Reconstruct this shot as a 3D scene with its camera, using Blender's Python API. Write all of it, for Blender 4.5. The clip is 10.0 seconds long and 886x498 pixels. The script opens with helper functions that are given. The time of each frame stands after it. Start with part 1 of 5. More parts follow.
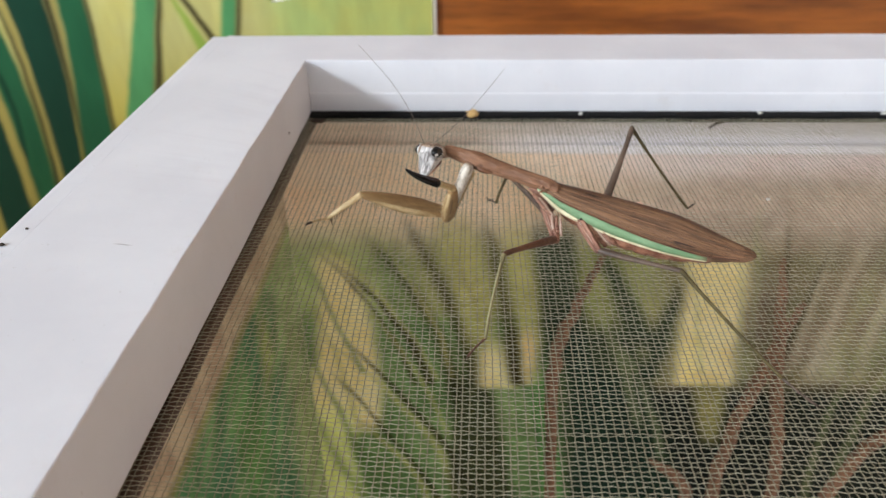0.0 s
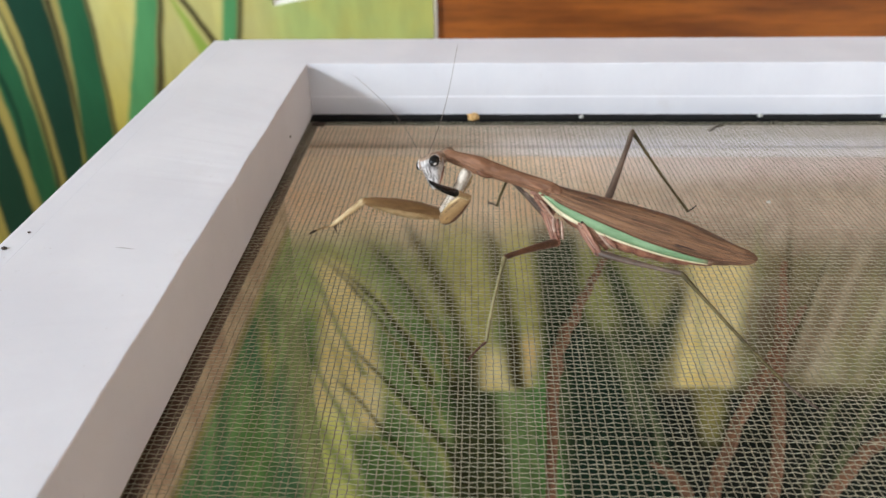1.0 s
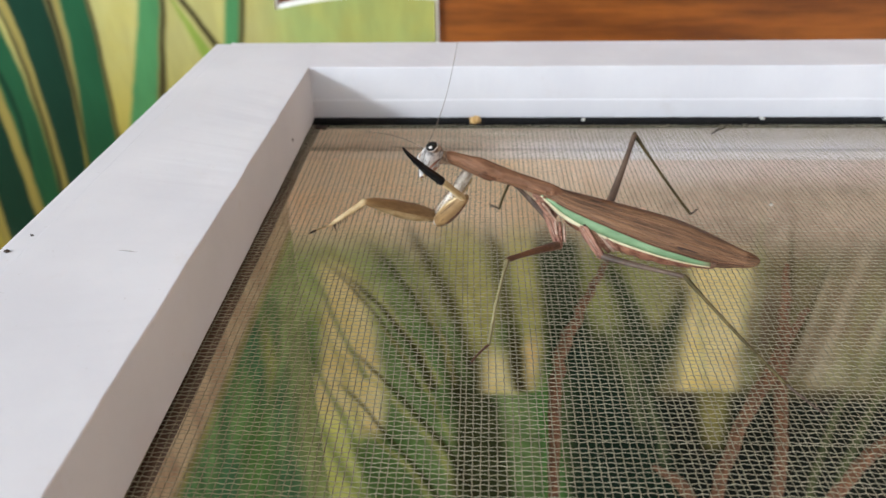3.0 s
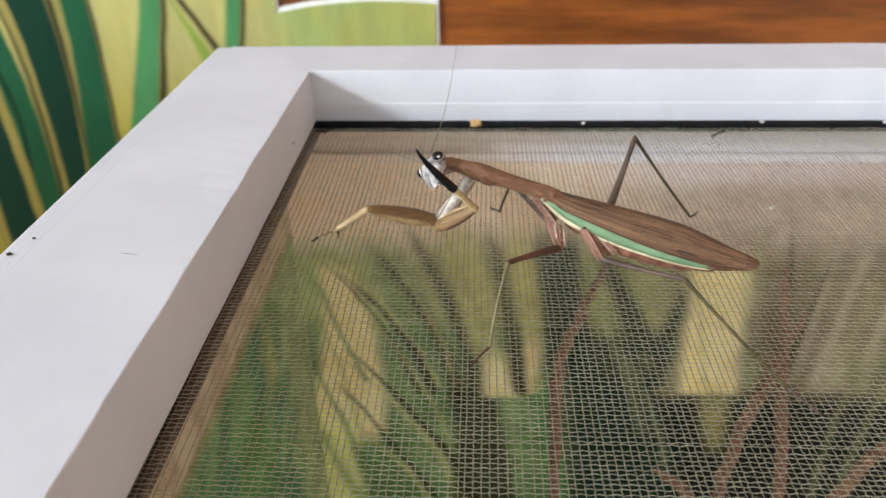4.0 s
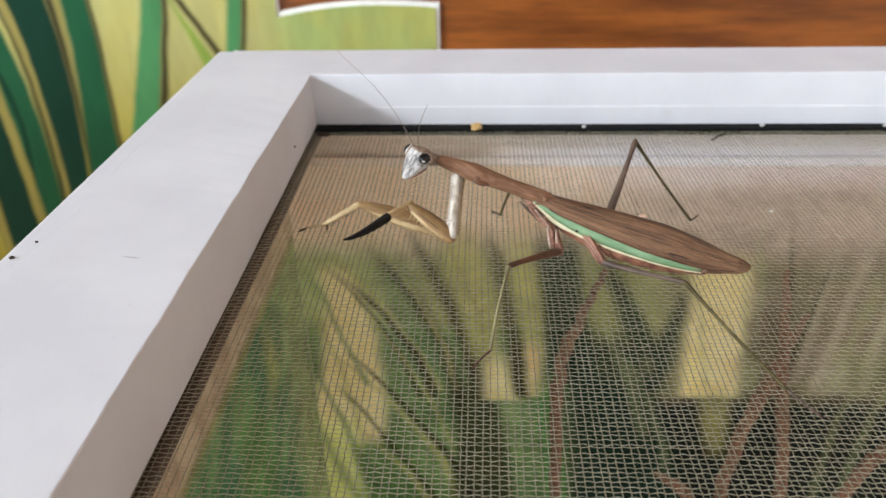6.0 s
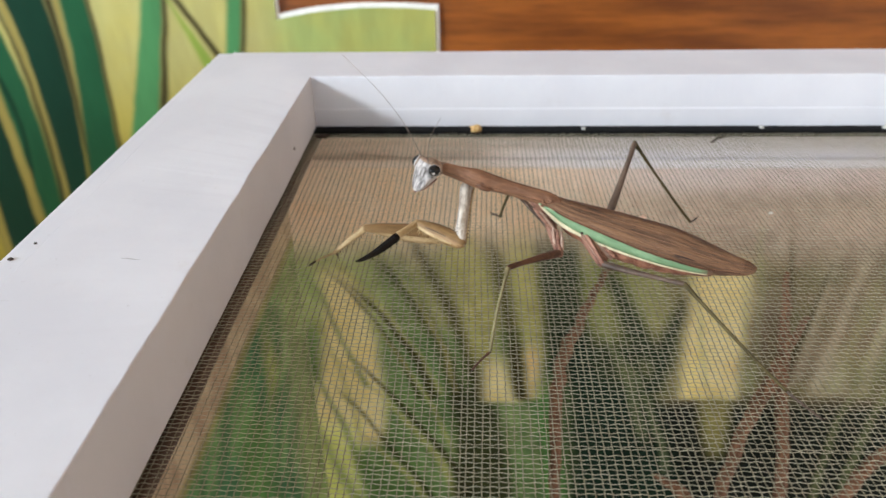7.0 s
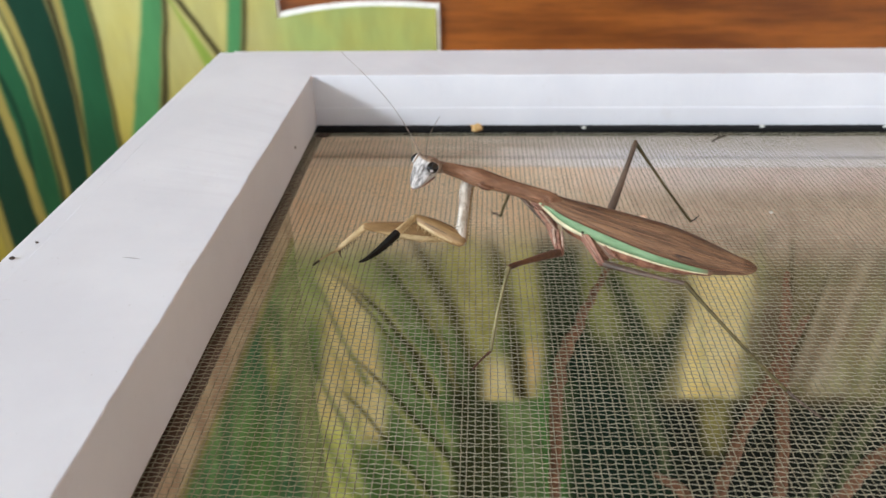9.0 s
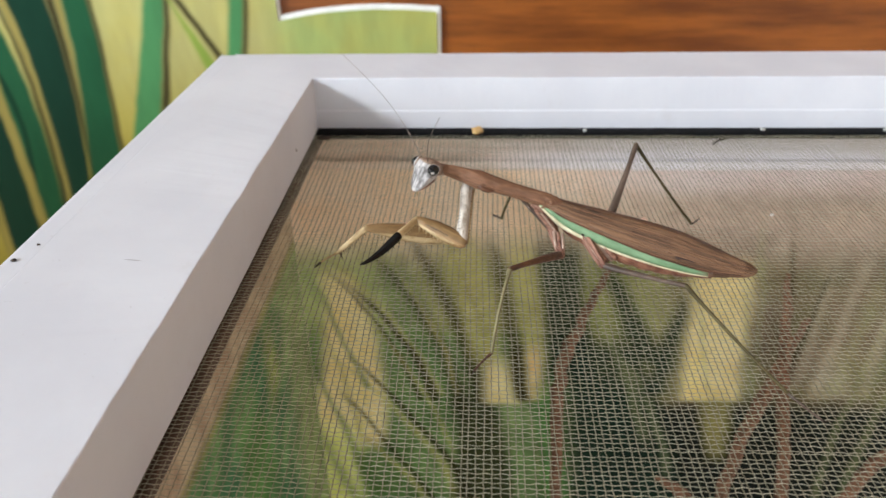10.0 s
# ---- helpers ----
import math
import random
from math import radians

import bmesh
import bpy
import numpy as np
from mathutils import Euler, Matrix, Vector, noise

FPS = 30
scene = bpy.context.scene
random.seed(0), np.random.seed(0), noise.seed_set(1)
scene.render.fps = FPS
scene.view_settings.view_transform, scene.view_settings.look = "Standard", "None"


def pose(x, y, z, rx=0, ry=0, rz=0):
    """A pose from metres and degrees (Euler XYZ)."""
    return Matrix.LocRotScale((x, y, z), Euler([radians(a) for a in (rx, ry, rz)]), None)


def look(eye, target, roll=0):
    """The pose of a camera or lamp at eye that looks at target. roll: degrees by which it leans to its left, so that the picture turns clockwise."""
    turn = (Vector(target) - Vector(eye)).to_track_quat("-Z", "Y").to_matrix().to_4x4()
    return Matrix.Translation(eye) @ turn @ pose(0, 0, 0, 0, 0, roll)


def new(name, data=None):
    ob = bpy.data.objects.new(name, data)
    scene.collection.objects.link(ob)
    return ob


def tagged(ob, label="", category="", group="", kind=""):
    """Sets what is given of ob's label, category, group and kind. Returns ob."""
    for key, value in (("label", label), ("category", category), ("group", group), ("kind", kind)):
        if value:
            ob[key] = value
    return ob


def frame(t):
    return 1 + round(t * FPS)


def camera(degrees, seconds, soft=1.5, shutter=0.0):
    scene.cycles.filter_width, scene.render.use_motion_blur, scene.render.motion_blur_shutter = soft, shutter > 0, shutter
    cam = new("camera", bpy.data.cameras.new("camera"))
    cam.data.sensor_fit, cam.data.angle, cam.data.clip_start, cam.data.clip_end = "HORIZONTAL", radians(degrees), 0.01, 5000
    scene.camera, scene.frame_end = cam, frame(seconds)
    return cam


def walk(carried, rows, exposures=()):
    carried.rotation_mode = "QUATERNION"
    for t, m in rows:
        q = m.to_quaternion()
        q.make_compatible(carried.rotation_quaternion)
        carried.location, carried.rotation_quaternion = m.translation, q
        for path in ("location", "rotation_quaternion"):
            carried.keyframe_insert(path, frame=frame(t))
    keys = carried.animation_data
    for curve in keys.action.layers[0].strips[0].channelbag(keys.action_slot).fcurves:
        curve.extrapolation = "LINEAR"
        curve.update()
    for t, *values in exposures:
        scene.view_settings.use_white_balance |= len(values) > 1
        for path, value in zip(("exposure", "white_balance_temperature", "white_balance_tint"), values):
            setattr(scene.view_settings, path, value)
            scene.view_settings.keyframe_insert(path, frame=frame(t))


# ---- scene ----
cam = camera(62.8, 10.0)
# the small phone lens holds the mantis sharp and leaves what lies far behind a little soft
cam.data.dof.use_dof, cam.data.dof.focus_distance, cam.data.dof.aperture_fstop = True, 0.150, 25.0
PATH = [
    (0, (0.05894, -0.24878, 0.09879), (0.05119, -0.07988, -0.00803), -0.95),
    (0.5, (0.05914, -0.24876, 0.09919), (0.05097, -0.07989, -0.00765), -1.03),
    (1, (0.05902, -0.24900, 0.09912), (0.05093, -0.07974, -0.00711), -1.06),
    (1.5, (0.05898, -0.24891, 0.09906), (0.05090, -0.07927, -0.00657), -1.04),
    (2, (0.05878, -0.24917, 0.09895), (0.05079, -0.07935, -0.00640), -1.06),
    (2.5, (0.05886, -0.24892, 0.09894), (0.05039, -0.07929, -0.00666), -1.16),
    (4, (0.05867, -0.24946, 0.09919), (0.05015, -0.07927, -0.00552), -1.15),
    (4.5, (0.05893, -0.24943, 0.09930), (0.05032, -0.07911, -0.00518), -1.26),
    (5, (0.05866, -0.24969, 0.09933), (0.05012, -0.07911, -0.00473), -1.22),
    (5.5, (0.05861, -0.24994, 0.09958), (0.04987, -0.07941, -0.00456), -1.24),
    (7, (0.05864, -0.24983, 0.09924), (0.05004, -0.07884, -0.00414), -1.18),
    (7.5, (0.05857, -0.24988, 0.09926), (0.05004, -0.07887, -0.00410), -1.18),
    (8, (0.05837, -0.25001, 0.09928), (0.04972, -0.07891, -0.00392), -1.15),
    (8.5, (0.05850, -0.24972, 0.09938), (0.04972, -0.07894, -0.00434), -1.18),
    (9, (0.05856, -0.24992, 0.09956), (0.04985, -0.07917, -0.00421), -1.16),
    (9.5, (0.05811, -0.25018, 0.09932), (0.04968, -0.07909, -0.00392), -1.00),
    (10, (0.05850, -0.25015, 0.09950), (0.04962, -0.07897, -0.00356), -1.16),
]
walk(cam, [(t, look(eye, target, roll)) for t, eye, target, roll in PATH], [(0, -0.36, 5830, 5), (10, -0.36, 5830, 5)])

# ---- light: a soft, low day from the open front, on the mantis's left ----
SUN_DIR = Vector((-0.79, -0.48, 0.43)).normalized()
world = bpy.data.worlds.new("daylight")
scene.world = world
world.use_nodes = True
wn = world.node_tree
sky = wn.nodes.new("ShaderNodeTexSky")
sky.sky_type, sky.sun_disc = "NISHITA", False
sky.sun_elevation = math.asin(SUN_DIR.z)
sky.sun_rotation = math.atan2(SUN_DIR.x, SUN_DIR.y)
sky.air_density, sky.dust_density, sky.ozone_density = 1.0, 1.5, 1.5
wn.nodes["Background"].inputs["Strength"].default_value = 0.30
haze = wn.nodes.new("ShaderNodeHueSaturation")
haze.inputs["Saturation"].default_value = 0.0
wn.links.new(sky.outputs["Color"], haze.inputs["Color"])
wn.links.new(haze.outputs["Color"], wn.nodes["Background"].inputs["Color"])
sun = new("sun", bpy.data.lights.new("sun", "SUN"))
sun.data.energy, sun.data.angle, sun.data.color = 3.2, radians(6.5), (0.98, 0.98, 1.0)
sun.matrix_world = look((-2, -1.5, 1.2), (-2 - SUN_DIR.x, -1.5 - SUN_DIR.y, 1.2 - SUN_DIR.z))

MM = 0.001


# ---- materials ----
def lin(v):
    v = v / 255.0
    return v / 12.92 if v <= 0.04045 else ((v + 0.055) / 1.055) ** 2.4


def rgb(r, g, b, k=1.0):
    return (min(1.0, lin(r) * k), min(1.0, lin(g) * k), min(1.0, lin(b) * k), 1.0)


class Graph:
    """Short hand for wiring node materials."""

    def __init__(self, name):
        self.mat = bpy.data.materials.new(name)
        self.mat.use_nodes = True
        self.tree = self.mat.node_tree
        self.bsdf = self.tree.nodes["Principled BSDF"]

    def put(self, socket, value):
        if isinstance(value, bpy.types.NodeSocket):
            self.tree.links.new(value, socket)
        elif value is not None:
            socket.default_value = value

    def node(self, kind, **props):
        n = self.tree.nodes.new(kind)
        for key, value in props.items():
            setattr(n, key, value)
        return n

    def math(self, op, a, b=None, c=None, clamp=False):
        n = self.node("ShaderNodeMath", operation=op, use_clamp=clamp)
        for socket, value in zip(n.inputs, (a, b, c)):
            self.put(socket, value)
        return n.outputs[0]

    def step(self, value, lo, hi):
        n = self.node("ShaderNodeMapRange", interpolation_type="SMOOTHSTEP")
        self.put(n.inputs["Value"], value)
        self.put(n.inputs["From Min"], lo)
        self.put(n.inputs["From Max"], hi)
        return n.outputs["Result"]

    def mix(self, fac, a, b, blend="MIX"):
        n = self.node("ShaderNodeMix", data_type="RGBA", blend_type=blend)
        self.put(n.inputs[0], fac)
        self.put(n.inputs[6], a)
        self.put(n.inputs[7], b)
        return n.outputs[2]

    def coords(self, scale=(1, 1, 1), turn=(0, 0, 0)):
        tc = self.node("ShaderNodeTexCoord")
        mp = self.node("ShaderNodeMapping")
        mp.inputs["Rotation"].default_value = turn
        self.tree.links.new(tc.outputs["Object"], mp.inputs["Vector"])
        if any(turn):                    # turn first, then stretch along the turned axes
            first, mp = mp, self.node("ShaderNodeMapping")
            self.tree.links.new(first.outputs["Vector"], mp.inputs["Vector"])
        mp.inputs["Scale"].default_value = scale
        return mp.outputs["Vector"]

    def noise(self, scale, detail=4.0, rough=0.55, vector=None):
        n = self.node("ShaderNodeTexNoise")
        n.inputs["Scale"].default_value, n.inputs["Detail"].default_value = scale, detail
        n.inputs["Roughness"].default_value = rough
        self.put(n.inputs["Vector"], vector if vector is not None else self.coords())
        return n.outputs["Fac"]

    def bump(self, height, strength, distance):
        n = self.node("ShaderNodeBump")
        n.inputs["Strength"].default_value, n.inputs["Distance"].default_value = strength, distance
        self.put(n.inputs["Height"], height)
        self.tree.links.new(n.outputs["Normal"], self.bsdf.inputs["Normal"])

    def done(self, color, rough=0.6, spec=0.5):
        self.put(self.bsdf.inputs["Base Color"], color)
        self.put(self.bsdf.inputs["Roughness"], rough)
        self.put(self.bsdf.inputs["Specular IOR Level"], spec)
        return self.mat


def skin(name, dark, light, scale, rough=0.5, relief=0.15, stretch=(1, 1, 1), spec=0.4, speck=None, turn=(0, 0, 0)):
    """A two-tone grained surface; scale in features per metre."""
    g = Graph(name)
    v = g.coords(stretch, turn)
    a = g.noise(scale, 5, 0.6, v)
    b = g.noise(scale * 5.3, 3, 0.6, v)
    f = g.step(g.math("ADD", g.math("MULTIPLY", a, 0.7), g.math("MULTIPLY", b, 0.3)), 0.36, 0.64)
    col = g.mix(f, dark, light)
    if speck:
        col = g.mix(g.step(g.noise(scale * 2.1, 2, 0.5, v), 0.66, 0.72), col, speck)
    g.bump(b, relief, 2.0 / scale)
    return g.done(col, rough, spec)


def white_paint():
    g = Graph("white_gloss_paint")
    big, fine = g.noise(28, 5), g.noise(420, 3)
    brush = g.noise(160, 4, 0.6, g.coords((0.6, 0.5, 1)))
    col = g.mix(g.step(big, 0.35, 0.7), rgb(208, 207, 212), rgb(216, 215, 219))
    col = g.mix(g.math("MULTIPLY", g.step(g.noise(900, 2), 0.73, 0.76), 0.25), col, rgb(160, 150, 142))
    col = g.mix(g.math("MULTIPLY", g.step(g.noise(70, 6, 0.7), 0.60, 0.74), 0.18), col, rgb(190, 180, 172))
    g.bump(g.math("ADD", g.math("MULTIPLY", brush, 0.4), g.math("MULTIPLY", fine, 0.6)), 0.08, 0.0006)
    return g.done(col, g.math("ADD", 0.44, g.math("MULTIPLY", big, 0.2)), 0.22)


def varnished_wood():
    g = Graph("varnished_red_brown_wood")
    v = g.coords((0.9, 1, 9))
    ring = g.noise(9, 6, 0.62, v)
    grain = g.noise(60, 4, 0.6, g.coords((0.5, 1, 14)))
    col = g.mix(g.step(ring, 0.34, 0.66), rgb(96, 50, 13), rgb(140, 80, 25))
    col = g.mix(g.math("MULTIPLY", g.step(grain, 0.45, 0.7), 0.45), col, rgb(88, 44, 12))
    g.bump(grain, 0.08, 0.001)
    return g.done(col, 0.42, 0.4)


PRINT = {
    "leaf_dark": rgb(36, 86, 64), "leaf_mid": rgb(60, 130, 86), "leaf_light": rgb(124, 204, 132), "edge": rgb(92, 84, 46),
    "leaf_rib": rgb(22, 62, 42), "gold": rgb(228, 208, 116), "lime": rgb(206, 240, 104), "lime_soft": rgb(196, 198, 130), "leaf": rgb(80, 112, 66), "sun": rgb(246, 230, 174), "gold_soft": rgb(138, 138, 82),
    "sun_dim": rgb(190, 168, 122), "twig_dark": rgb(44, 38, 16), "olive": rgb(140, 136, 84), "leaf_deep": rgb(20, 36, 27),
    "sage": rgb(118, 124, 88), "left_sun": rgb(248, 232, 176), "left_leaf": rgb(70, 92, 54), "straw": rgb(140, 134, 84), "haze": rgb(150, 142, 126), "deep_brown": rgb(42, 42, 25),
}


THIN_INK = {"left_sun": 1.0, "gold": 0.3, "left_leaf": 0.62, "twig_dark": 0.86, "gold_soft": 0.6, "straw": 0.52, "olive": 0.75, "sage": 0.30, "haze": 0.3, "lime_soft": 0.8}


def printed(name, ground, stripes, soft, gain=1.0, feet=True, top_open=-20, across=0, blotch=0.0, deepen=None):
    """A print of soft leaf blades: each row is a colour, the blade's centre line x = a + b z + c z2, its two ends in z and its two widths, in mm."""
    g = Graph(name)
    tc = g.node("ShaderNodeTexCoord")
    sep = g.node("ShaderNodeSeparateXYZ")
    g.tree.links.new(tc.outputs["Object"], sep.inputs[0])
    wob = g.math("MULTIPLY", g.math("SUBTRACT", g.noise(30, 3), 0.5), soft * 1.6)
    x = g.math("ADD", g.math("MULTIPLY", sep.outputs[across], 1000.0), wob)
    z = g.math("MULTIPLY", sep.outputs[2], 1000.0)
    col = ground(g, x, z)
    for colour, a, b, c, z0, z1, w0, w1 in stripes:
        centre = g.math("MULTIPLY_ADD", g.math("MULTIPLY_ADD", z, c, b), z, a)
        part_way = g.math("DIVIDE", g.math("SUBTRACT", z, z0), z1 - z0, clamp=True)
        half = g.math("MULTIPLY_ADD", part_way, (w1 - w0) / 2, w0 / 2)
        off = g.math("SUBTRACT", g.math("ABSOLUTE", g.math("SUBTRACT", x, centre)), half)
        edge = soft if max(w0, w1) > 6 or not blotch else soft * 0.45      # fine ribs are printed crisper
        inside = g.math("SUBTRACT", 1.0, g.step(off, -edge, edge))
        fade = 1.0 if -141 < z1 < -128 else 3.5      # some blades end at the picture's own edge
        top = g.math("SUBTRACT", 1.0, g.step(z, z0 - soft * 1.5, z0 + soft * 3))
        foot = g.step(z, z1 - soft * 0.5 * fade, z1 + soft * 0.5 * fade)
        if z1 < -190 or not feet:
            foot = 1.0
        if z0 > top_open:
            top = 1.0
        m = g.math("MULTIPLY", g.math("MULTIPLY", inside, top), foot)
        if blotch:
            m = g.math("MULTIPLY", m, THIN_INK.get(colour, 0.9))
        ink = PRINT[colour][:3]
        k = min(gain, 0.9 / max(ink))
        col = g.mix(m, col, tuple(c * k for c in ink) + (1,))
    if deepen:                           # the printed leaves deepen towards their feet, with soft streaks along them
        low = g.math("SUBTRACT", 1.0, g.step(z, deepen[1], deepen[0]))
        col = g.mix(g.math("MULTIPLY", low, 0.85), col, (0.50, 0.46, 0.30, 1), "MULTIPLY")
        streak = g.noise(26, 3, 0.6, g.coords((1.6, 1, 0.35)))
        col = g.mix(0.22, col, g.mix(g.step(streak, 0.35, 0.65), (0.30, 0.30, 0.28, 1), (0.70, 0.72, 0.66, 1)), "OVERLAY")
    if blotch:                           # uneven ink, in soft clouds
        col = g.mix(blotch, col, g.mix(g.step(g.noise(75, 4, 0.6), 0.3, 0.7), (0.12, 0.12, 0.10, 1), (0.86, 0.86, 0.82, 1)), "OVERLAY")
        rich = g.node("ShaderNodeGamma")     # full, saturated inks
        g.put(rich.inputs["Color"], col)
        rich.inputs["Gamma"].default_value = 1.2
        col = rich.outputs["Color"]
    col = g.mix(0.10, col, g.mix(g.noise(700, 3), (0.1, 0.1, 0.08, 1), (0.75, 0.75, 0.7, 1)), "OVERLAY")
    return g.done(col, 0.6, 0.08)


def mural_ground(g, x, z):
    f = g.step(z, 130, 280)
    col = g.mix(f, rgb(148, 134, 56), rgb(174, 170, 112))
    col = g.mix(g.step(x, 188, 230), col, rgb(150, 164, 100))
    return g.mix(g.step(g.noise(14, 3), 0.4, 0.7), col, g.mix(0.5, col, rgb(174, 162, 80)))


def inner_ground(g, x, z):
    # the pale lilac upper corner is glare put into the print's colour
    warm = g.mix(g.step(x, 60, 150), rgb(254, 230, 204), g.mix(g.step(z, -34, -22), rgb(188, 168, 154), rgb(230, 214, 212)))
    low = g.mix(g.step(x, 120, 165), g.mix(g.step(x, 0, 40), rgb(190, 204, 140), rgb(168, 168, 110)), rgb(130, 113, 95))
    cloud = g.step(g.noise(34, 4, 0.6), 0.35, 0.7)
    low = g.mix(g.math("MULTIPLY", cloud, 0.35), low, rgb(112, 128, 72))
    edge = g.math("ADD", z, g.math("MULTIPLY", g.math("SUBTRACT", g.noise(40, 3), 0.5), 18))
    col = g.mix(g.step(edge, -70, -42), low, warm)
    deep = g.mix(g.step(x, 70, 130), rgb(136, 162, 106), rgb(30, 36, 30))
    deep = g.mix(g.math("MULTIPLY", cloud, 0.25), deep, rgb(44, 52, 36))
    return g.mix(g.step(g.math("ADD", z, g.math("MULTIPLY", g.math("SUBTRACT", 1.0, g.step(x, 80, 140)), -40)), -145, -131), deep, col)


def side_ground(g, x, z):
    col = g.mix(g.step(g.noise(40, 4), 0.38, 0.62), rgb(92, 138, 104), rgb(130, 166, 116))
    col = g.mix(g.math("MULTIPLY", g.step(x, -50, -8), 0.6), col, rgb(186, 194, 138))
    col = g.mix(g.step(z, -55.5, -51.0), col, rgb(160, 160, 114))      # pale border of the sheet
    return g.mix(g.step(z, -51.0, -47.5), col, rgb(200, 184, 162))


def green_fading():
    """Leaf green that browns out towards the wing's end."""
    g = Graph("leaf_green_wing_edge")
    v = g.coords((0.3, 1, 1))
    n = g.noise(180, 4, 0.6, v)
    green = g.mix(g.step(n, 0.36, 0.64), rgb(106, 134, 96), rgb(130, 156, 118))
    tc, sep = g.node("ShaderNodeTexCoord"), g.node("ShaderNodeSeparateXYZ")
    g.tree.links.new(tc.outputs["Object"], sep.inputs[0])
    along = g.math("MULTIPLY_ADD", n, 3.0, g.math("MULTIPLY", sep.outputs[0], 1000.0))
    g.bump(g.noise(900, 3, 0.6, v), 0.12, 0.002)
    return g.done(g.mix(g.step(along, 24.0, 31.0), green, rgb(118, 94, 70)), 0.42, 0.4)


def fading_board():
    """Tan board that pales along it: the screen's glare painted into the colour."""
    g = Graph("board_with_painted_glare")
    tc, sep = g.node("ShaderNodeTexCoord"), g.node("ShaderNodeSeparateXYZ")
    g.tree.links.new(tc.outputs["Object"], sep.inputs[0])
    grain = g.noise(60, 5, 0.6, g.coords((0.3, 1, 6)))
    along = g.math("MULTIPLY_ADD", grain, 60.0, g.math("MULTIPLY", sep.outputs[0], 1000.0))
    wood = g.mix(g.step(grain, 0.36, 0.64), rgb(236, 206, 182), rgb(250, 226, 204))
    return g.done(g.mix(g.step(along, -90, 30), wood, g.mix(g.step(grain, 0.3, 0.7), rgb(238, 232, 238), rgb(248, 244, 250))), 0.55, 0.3)


